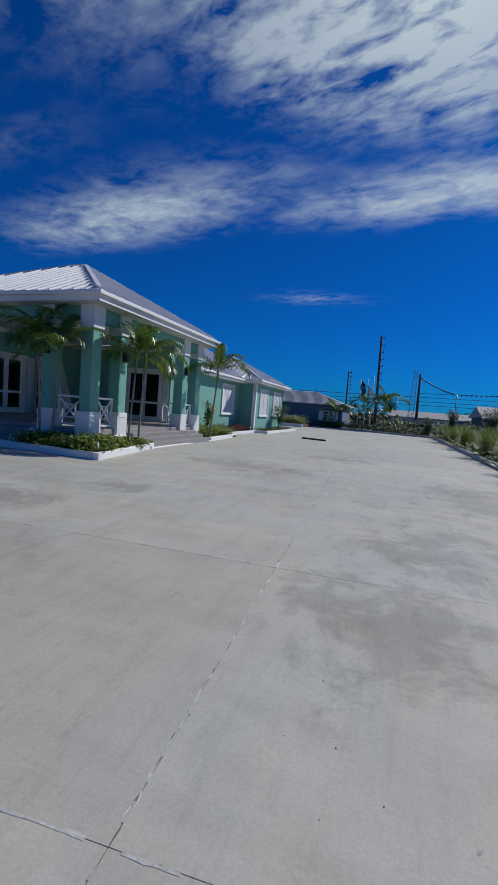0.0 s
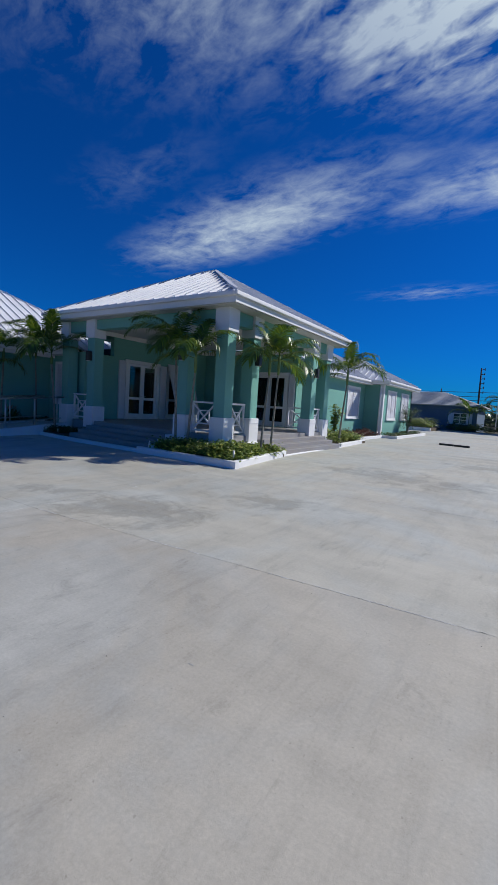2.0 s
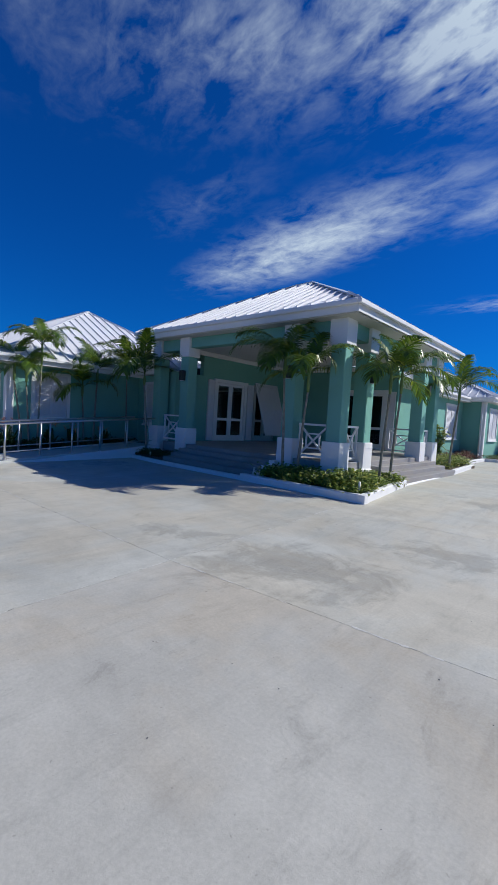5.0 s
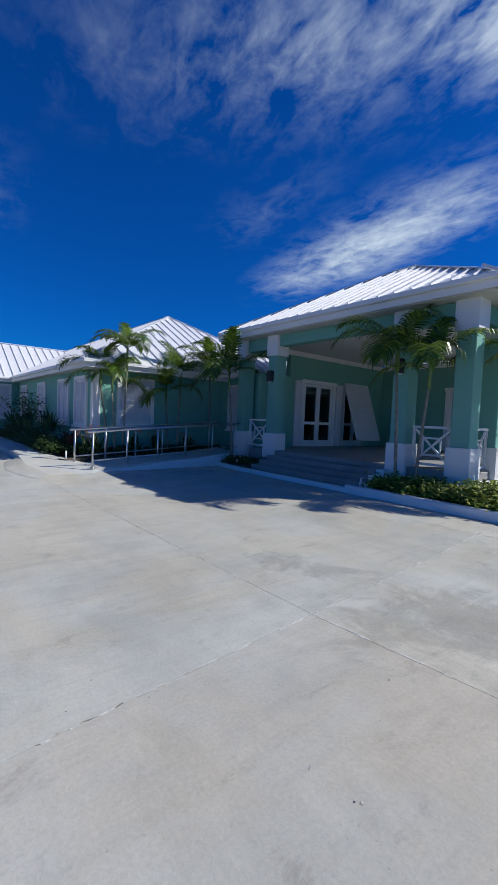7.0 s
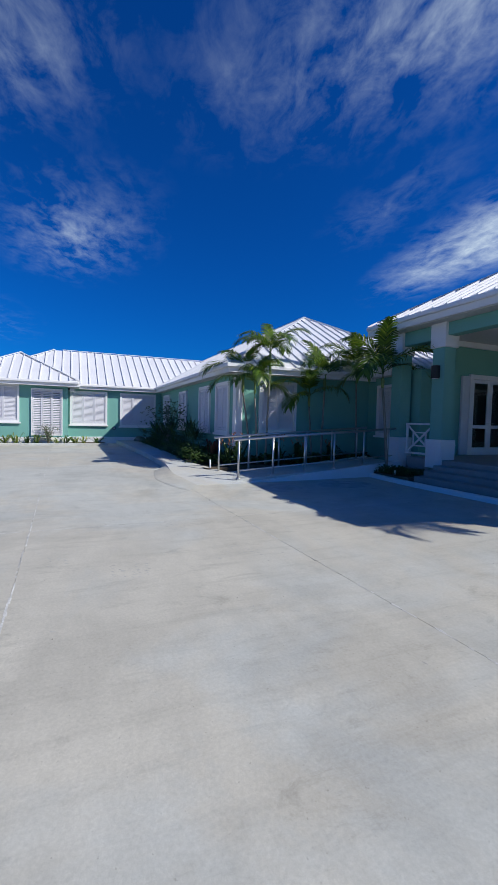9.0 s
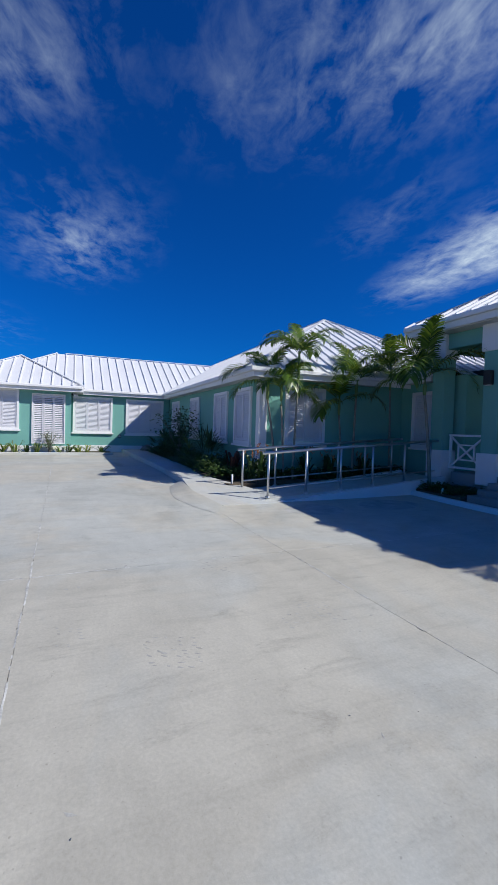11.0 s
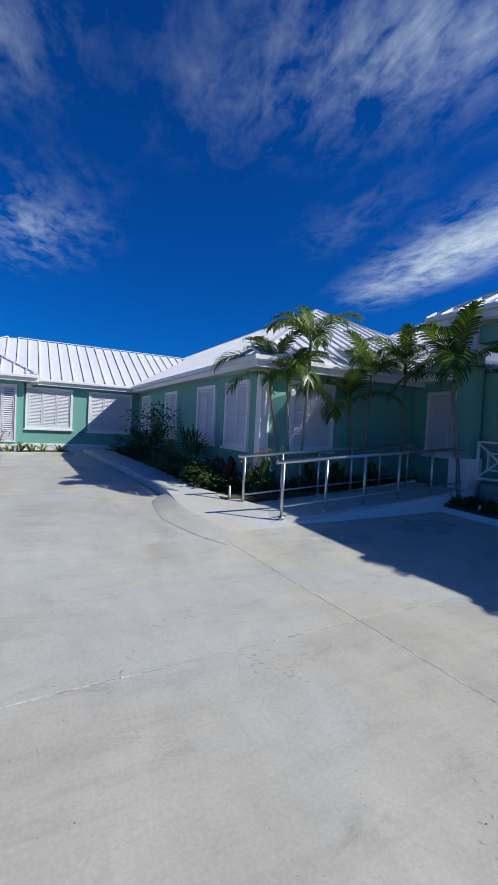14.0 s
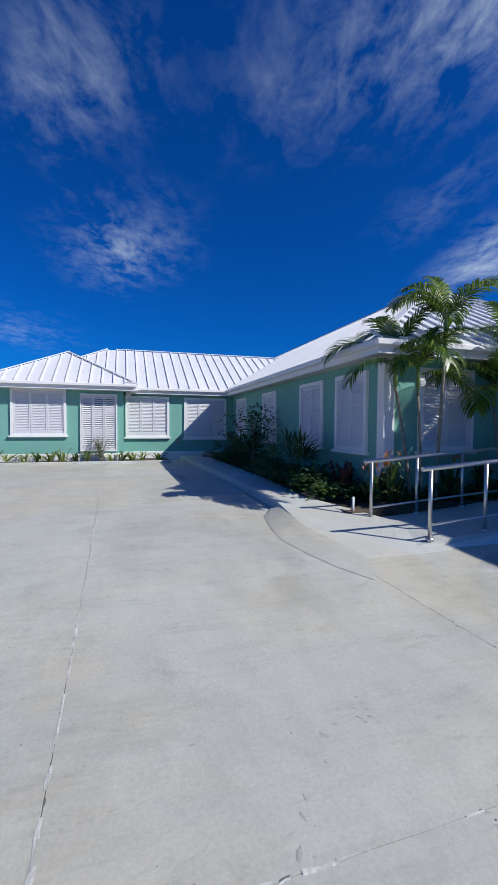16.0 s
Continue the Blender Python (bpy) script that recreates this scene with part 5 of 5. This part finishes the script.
blue = thing("blue_house", (-10, 52, 0.1), "low slate-blue house with a pale tiled hip roof", "house")
part("wall", wall_bm("y", 50.0, -18.0, -5.0, 0.0, 2.75, 0.2, [(-7.3, -5.9, 0.85, 2.05)]), BLUE, blue)
part("wall", wall_bm("x", -5.0, 50.2, 58.0, 0.0, 2.75, -0.2), BLUE, blue)
part("wall", wall_bm("y", 58.0, -18.0, -5.0, 0.0, 2.75, 0.2), BLUE, blue)
part("wall", wall_bm("x", -18.0, 50.2, 58.0, 0.0, 2.75, 0.2), BLUE, blue)
vs, fs = [], []
P = plane_map("y", 50.0, -1)
for a, b, c, d in ((-7.75, -7.3, 0.85, 2.05), (-5.9, -5.45, 0.85, 2.05), (-7.3, -7.2, 0.85, 2.05), (-6.0, -5.9, 0.85, 2.05), (-7.2, -6.0, 1.95, 2.05), (-7.2, -6.0, 0.85, 0.95), (-6.64, -6.56, 0.95, 1.95), (-7.2, -6.64, 1.28, 1.34), (-6.56, -6.0, 1.28, 1.34), (-7.2, -6.64, 1.6, 1.66), (-6.56, -6.0, 1.6, 1.66)):
    fbox(vs, fs, slab_pts(P, a, b, -0.02, 0.05, c, d))
bw = raw("window", vs, fs, WHITE, blue, "white window frame with side shutters")
box("pane", (-7.2, 50.05, 0.95), (-6.0, 50.06, 1.95), GLASS, bw, bevel=0.0)
x0, x1, y0, y1, z0 = -19.0, -4.5, 49.5, 58.5, 2.75
d, steps = 4.5, 12
raw("roof", [(x0, y0, z0), (x1, y0, z0), (x1, y1, z0), (x0, y1, z0), (x0 + d, 54, z0 + 1.6), (x1 - d, 54, z0 + 1.6)], [(0, 1, 5, 4), (1, 2, 5), (2, 3, 4, 5), (3, 0, 4), (0, 1, 2, 3)], TILE, blue)
for k in range(steps):
    a, b = d * k / steps, d * (k + 1) / steps
    za, zb = z0 + 1.6 * k / steps, z0 + 1.6 * (k + 1) / steps
    vs = [(x0 + a, y0 + a - 0.03, za + 0.10), (x1 - a + 0.03, y0 + a - 0.03, za + 0.10), (x1 - b, y0 + b, zb + 0.03), (x0 + b, y0 + b, zb + 0.03), (x0 + a, y0 + a - 0.03, za - 0.02), (x1 - a + 0.03, y0 + a - 0.03, za - 0.02),
          (x1 - a + 0.03, y1 - a, za + 0.10), (x1 - b, y1 - b, zb + 0.03), (x1 - a + 0.03, y1 - a, za - 0.02)]
    raw("tile_course", vs, [(0, 1, 2, 3), (0, 4, 5, 1), (1, 6, 7, 2), (1, 5, 8, 6)], TILE, blue)


def pole(name, x, y, h, rad, label, material=WOOD, arms=0, z=0.0, lean=0.0):
    t = thing(name, (x, y, z), label, name.replace("_", " "))
    part("shaft", tube_bm([(x, y, z - 0.1), (x + lean * 0.5, y, z + h / 2), (x + lean, y, z + h)], [rad, rad * 0.85, rad * 0.65], 8), material, t)
    for k in range(arms):
        zz = z + h * (0.97 - 0.075 * k)
        bm = bmesh.new()
        add_bar(bm, (x + lean * zz / h, y, zz), (x + lean * zz / h + 0.55, y, zz + 0.08), 0.09)
        add_bar(bm, (x + lean * zz / h + 0.5, y, zz - 0.1), (x + lean * zz / h + 0.5, y, zz + 0.25), 0.14, round_sides=6)
        part("insulator_arm", bm, material, t)
    return t


pole("utility_pole", -2.4, 75, 15.6, 0.26, "tall dark utility pole with insulator arms", arms=9, lean=-0.35)
pole("utility_pole", -7.5, 75, 9.4, 0.16, "dark utility pole with insulator arms", arms=6, lean=-0.1)
pole("utility_pole", -13.9, 80, 6.4, 0.14, "dark utility pole behind a tiled roof")
pole("utility_pole", 4.05, 74, 9.4, 0.24, "dark leaning utility pole beside a lattice mast", lean=-0.1)
pole("sign_post", 9.75, 75, 6.4, 0.10, "thin grey post holding a string of pennants", STEEL)
mast = thing("lattice_mast", (3.2, 76, 0), "slim steel lattice mast", "lattice mast")
for sx in (-0.35, 0.55):
    bm = bmesh.new()
    add_bar(bm, (3.0 + sx, 76, 0), (3.25 + sx * 0.6, 76, 10.2), 0.09)
    part("leg", bm, STEEL, mast)
for k in range(15):
    z = 0.6 + k * 0.65
    u = z / 10.2
    bm = bmesh.new()
    add_bar(bm, (2.65 + 0.39 * u, 76, z), (3.55 + 0.03 * u, 76, z + 0.33), 0.05)
    add_bar(bm, (3.55 + 0.03 * u, 76, z + 0.33), (2.65 + 0.39 * u, 76, z + 0.65), 0.05)
    part("lacing", bm, STEEL, mast)


def flagpole(x, y, h, cloths):
    t = thing("flagpole", (x, y, 0.1), "slim white flagpole with a slack flag", "flagpole", "flagpoles")
    part("pole", tube_bm([(x, y, 0.05), (x, y, h)], [0.05, 0.035], 8), WHITE, t)
    for k, (m, z1, z2, w) in enumerate(cloths):
        n = 8
        vs = [(x + 0.05 + w * p / n, y + 0.10 * math.sin(p * 1.1 + k), z1 - (0.55 * p / n) - (z1 - z2) * q) for q in (0, 1) for p in range(n + 1)]
        raw("flag", vs, [(p, p + 1, n + 2 + p, n + 1 + p) for p in range(n)], m, t, smooth=True)


flagpole(-3.4, 52, 6.2, [(FLAG_B, 6.05, 4.95, 0.5), (FLAG_A, 5.6, 5.0, 0.62)])
flagpole(-2.62, 52.1, 6.2, [(FLAG_W, 5.5, 4.5, 0.5)])
flagpole(-1.95, 52, 6.6, [])

cab = thing("overhead_cables", (0, 75, 5), "dark overhead cables slung between utility poles", "cables")
for y, za, zb, x0, x1, sag in ((75.3, 4.9, 5.6, -70, 70, 0.6), (75.6, 5.6, 6.4, -70, 70, 0.7), (75.9, 4.3, 4.9, -70, 70, 0.4), (76.2, 6.4, 9.2, 4, 70, 1.0)):
    pts = [(x0 + (x1 - x0) * k / 24, y, za + (zb - za) * k / 24 - sag * 4 * (k / 24) * (1 - k / 24) * 0.4) for k in range(25)]
    part("cable", tube_bm(pts, [0.035] * 25, 4), BLACK, cab)
pen = thing("pennant_string", (4, 75, 9), "string of dark pennants slung between posts", "pennants")
for seg, (ax, az, bx, bz) in enumerate(((4.0, 9.0, 9.7, 6.5), (9.7, 6.5, 24.0, 7.6))):
    pts = [(ax + (bx - ax) * k / 20, 75, az + (bz - az) * k / 20 - 1.2 * (k / 20) * (1 - k / 20)) for k in range(21)]
    part("cord", tube_bm(pts, [0.03] * 21, 4), BLACK, pen)
    for k in range(1, 20):
        x, y, z = pts[k]
        raw("pennant", [(x - 0.14, y, z), (x + 0.14, y, z), (x + 0.03, y + 0.05, z - 0.34)], [(0, 1, 2)], FLAG_B, pen)
shed = thing("far_shed", (7, 82, 0), "long low pale shed with a pale sheet roof", "shed")
box("wall", (0.0, 80, 0), (15, 92, 2.4), SHUT, shed, "pale rendered shed wall")
raw("roof", [(-0.5, 79.4, 2.4), (15.5, 79.4, 2.4), (15.5, 92.6, 2.4), (-0.5, 92.6, 2.4), (-0.5, 86, 3.6), (15.5, 86, 3.6)], [(0, 1, 5, 4), (2, 3, 4, 5), (0, 3, 4), (1, 2, 5), (0, 1, 2, 3)], SHED_ROOF, shed)
barn = thing("far_shed", (24, 70, 0), "grey low shed behind trees", "shed")
box("wall", (13, 68, 0), (36, 80, 3.0), STONE, barn)
raw("roof", [(12.5, 67.4, 3.0), (36.5, 67.4, 3.0), (36.5, 80.6, 3.0), (12.5, 80.6, 3.0), (12.5, 74, 4.8), (36.5, 74, 4.8)], [(0, 1, 5, 4), (2, 3, 4, 5), (0, 3, 4), (1, 2, 5), (0, 1, 2, 3)], TILE, barn)


def car(x, y, m, label):
    t = thing("car", (x, y, 0), label, "car", "far parked cars")
    prof = [(-2.1, 0.35), (-2.15, 0.8), (-1.3, 0.95), (-0.7, 1.42), (0.75, 1.45), (1.5, 0.98), (2.1, 0.85), (2.15, 0.35)]
    vs = [(x + a, y + s, b) for s in (-0.85, 0.85) for a, b in prof]
    n = len(prof)
    raw("body", vs, [tuple(range(n)), tuple(range(n, 2 * n))] + [(k, (k + 1) % n, n + (k + 1) % n, n + k) for k in range(n)], m, t)
    raw("side_window", [(x - 1.15, y - 0.86, 0.98), (x - 0.65, y - 0.86, 1.36), (x + 0.7, y - 0.86, 1.38), (x + 1.3, y - 0.86, 1.0)], [(0, 1, 2, 3)], BLACK, t)
    for dx in (-1.35, 1.35):
        for dy in (-0.8, 0.8):
            bm = bmesh.new()
            add_bar(bm, (x + dx, y + dy - 0.1, 0.32), (x + dx, y + dy + 0.1, 0.32), 0.64, round_sides=14)
            part("wheel", bm, BLACK, t)


car(8.2, 60, CAR_A, "silver parked car behind far grass")
car(12.5, 62, CAR_A, "silver parked car behind far grass")
car(5.0, 64, SHUT, "white parked car behind far grass")

# far tree line as one belt of leaf clumps
r = random.Random(77)
vs, fs = [], []
for k in range(5200):
    ang = r.uniform(-0.85, 0.85)
    dist = r.uniform(100, 118)
    x, y = math.sin(ang) * dist, math.cos(ang) * dist
    top = 3.9 + 1.5 * noise.noise((x * 0.06, 1.0, 2.0)) + 0.9 * noise.noise((x * 0.3, 5.0, 2.0))
    z = top * r.uniform(0.05, 1.0) ** 0.7
    a2 = r.uniform(0, 6.28)
    leaf_quads(vs, fs, (x, y, z), (math.cos(a2), math.sin(a2), r.uniform(-0.4, 0.8)), r.uniform(0.9, 1.7), r.uniform(0.6, 1.1), 0.2)
tagged(new("far_trees", mesh_of("far_trees", vs, fs, DEEP)), "dark green belt of far trees on the horizon", "trees", kind="stuff")
raw_b = raw("backdrop", [(-160, 121, -0.2), (160, 121, -0.2), (160, 123, 3.0), (-160, 123, 3.0)], [(0, 1, 2, 3)], mat("far_woods", (0.03, 0.045, 0.025), 0.95, 0.3, 0.3, 2, 0.0))
tagged(raw_b, "dark far woods below the sky", "woods", kind="structure")

# wheel stop on the yard
ws = thing("wheel_stop", (-3.2, 23.5, 0.1), "black rubber wheel stop in two pieces on concrete", "wheel stop")
for a, b in (((-3.95, 23.78), (-3.28, 23.60)), ((-3.24, 23.59), (-2.57, 23.41))):
    bm = bmesh.new()
    z = gz(-3.2, 23.6)
    add_bar(bm, (*a, z + 0.045), (*b, z + 0.045), 0.15, 0.09)
    part("block", bm, BLACK, ws)

# loose grit on the concrete
r = random.Random(9)
vs, fs = [], []
for k in range(300):
    x, y = r.uniform(-16, 3.5), r.uniform(-1.5, 9.0)
    if y > 8.0 or (x < -13 and y > 2.4):
        continue
    s = r.uniform(0.002, 0.006)
    z = gz(x, y) + s * 0.4
    o = len(vs)
    vs += [(x + s * r.uniform(0.6, 1.4), y, z), (x - s, y + s * 0.3, z), (x, y + s * r.uniform(0.6, 1.3), z), (x, y - s, z), (x, y, z + s * 0.7), (x, y, z - s * 0.6)]
    fs += [(o, o + 2, o + 4), (o + 2, o + 1, o + 4), (o + 1, o + 3, o + 4), (o + 3, o, o + 4)]
tagged(new("grit", mesh_of("grit", vs, fs, STONE)), "loose dark grit scattered on concrete", "grit", kind="stuff")

# dried tread marks and scuffs on the concrete
r = random.Random(15)
vs, fs = [], []


def fleck(x, y, a, b, turn):
    o = len(vs)
    z = gz(x, y)
    n = 7
    vs.append((x, y, z + 0.0018))
    for k in range(n):
        w = 2 * math.pi * k / n
        u, v = a * math.cos(w) * r.uniform(0.6, 1.2), b * math.sin(w) * r.uniform(0.6, 1.2)
        vs.append((x + u * math.cos(turn) - v * math.sin(turn), y + u * math.sin(turn) + v * math.cos(turn), z + 0.0008))
    for k in range(n):
        fs.append((o, o + 1 + k, o + 1 + (k + 1) % n))


for cx, cy, nu, nv in ((-8.9, 1.6, 8, 5), (-9.13, 2.9, 7, 4), (-9.0, 2.6, 6, 3), (-10.45, 2.4, 8, 4), (-11.4, 2.1, 5, 3), (-9.3, 0.95, 6, 3)):
    for a in range(nu):
        for b in range(nv):
            if r.random() < 0.75:
                fleck(cx + (a - nu / 2) * 0.055 + b * 0.03 + r.gauss(0, 0.01), cy + (b - nv / 2) * 0.075 + r.gauss(0, 0.012), r.uniform(0.012, 0.030), r.uniform(0.005, 0.012), 0.9 + r.gauss(0, 0.2))
for k in range(11):
    fleck(-11.3 + 0.11 * k + r.gauss(0, 0.03), 1.95 - 0.105 * k + r.gauss(0, 0.04), r.uniform(0.02, 0.04), r.uniform(0.008, 0.018), 0.6 + r.gauss(0, 0.4))
for k in range(60):
    x, y = r.uniform(-14, 2), r.uniform(-0.5, 7)
    fleck(x, y, r.uniform(0.008, 0.03), r.uniform(0.004, 0.012), r.uniform(0, 3))
tagged(new("mud_flecks", mesh_of("mud_flecks", vs, fs, mat("dried_mud", (0.415, 0.41, 0.375), 0.95, 0.2, 8, 60, 0.3))), "dried grey tread marks on concrete", "mud marks", kind="stuff")

# pale chips of filler and dark crumbs along the slab joints
r = random.Random(33)
for tone, label, count in (((0.62, 0.62, 0.60), "pale chips of joint filler", 1500), ((0.16, 0.16, 0.15), "dark crumbs in the slab joints", 1100)):
    vs, fs = [], []
    for k in range(count):
        i, j = r.randint(1, 6), r.randint(3, 8)
        a = joint(i, j)
        b = joint(i + 1, j) if r.random() < 0.5 else joint(i, j + 1)
        u = r.random()
        x, y = a[0] + (b[0] - a[0]) * u, a[1] + (b[1] - a[1]) * u
        if noise.noise((x * 1.3, y * 1.3, 3.0)) < -0.05 or y > 8.1 or (x < -12.8 and y > 2.5) or x > 4.5:
            continue
        wob = 0.004 * noise.noise((x * 2.1, y * 2.1, 5)) + 0.003 * noise.noise((x * 9, y * 9, 8))
        turn = math.atan2(b[1] - a[1], b[0] - a[0]) + r.gauss(0, 0.12)
        fleck(x + wob + r.gauss(0, 0.005), y + wob + r.gauss(0, 0.005), r.uniform(0.008, 0.045), r.uniform(0.002, 0.007), turn)
    tagged(new("joint_chips", mesh_of("joint_chips", vs, fs, mat("joint_chip", tone, 0.9, 0.2, 9, 60, 0.2))), label, "joint chips", kind="stuff")

# ragged pale filler smeared along the joints
r = random.Random(51)
vs, fs = [], []
for i in range(1, 6):
    for j in range(3, 8):
        for a, b in ((joint(i, j), joint(i + 1, j)), (joint(i, j), joint(i, j + 1))):
            ln = math.hypot(b[0] - a[0], b[1] - a[1])
            tx, ty = (b[0] - a[0]) / ln, (b[1] - a[1]) / ln
            for sg in (1, -1):
                last = None
                for k in range(int(ln / 0.045)):
                    u = k * 0.045
                    x, y = a[0] + tx * u, a[1] + ty * u
                    w = 0.012 * noise.noise((x * 1.1, y * 1.1, 9.0 + sg)) + 0.009 * noise.noise((x * 7, y * 7, 4.0 + sg)) + 0.010 * noise.noise((x * 23, y * 23, sg)) + 0.002
                    wob = 0.004 * noise.noise((x * 2.1, y * 2.1, 5)) + 0.003 * noise.noise((x * 9, y * 9, 8))
                    if w < 0.002 or y > 8.1 or x > 4.4 or (x < -12.8 and y > 2.5):
                        last = None
                        continue
                    z = gz(x, y) + 0.0022
                    o = len(vs)
                    vs += [(x + wob + ty * sg * 0.0025, y + wob - tx * sg * 0.0025, z), (x + wob - ty * sg * (0.004 + w), y + wob + tx * sg * (0.004 + w), z - 0.001)]
                    if last is not None:
                        fs.append((last, last + 1, o + 1, o))
                    last = o
tagged(new("joint_filler", mesh_of("joint_filler", vs, fs, mat("pale_filler", (0.55, 0.55, 0.515), 0.9, 0.30, 6, 50, 0.3))), "ragged pale filler smeared along slab joints", "joint filler", kind="stuff")
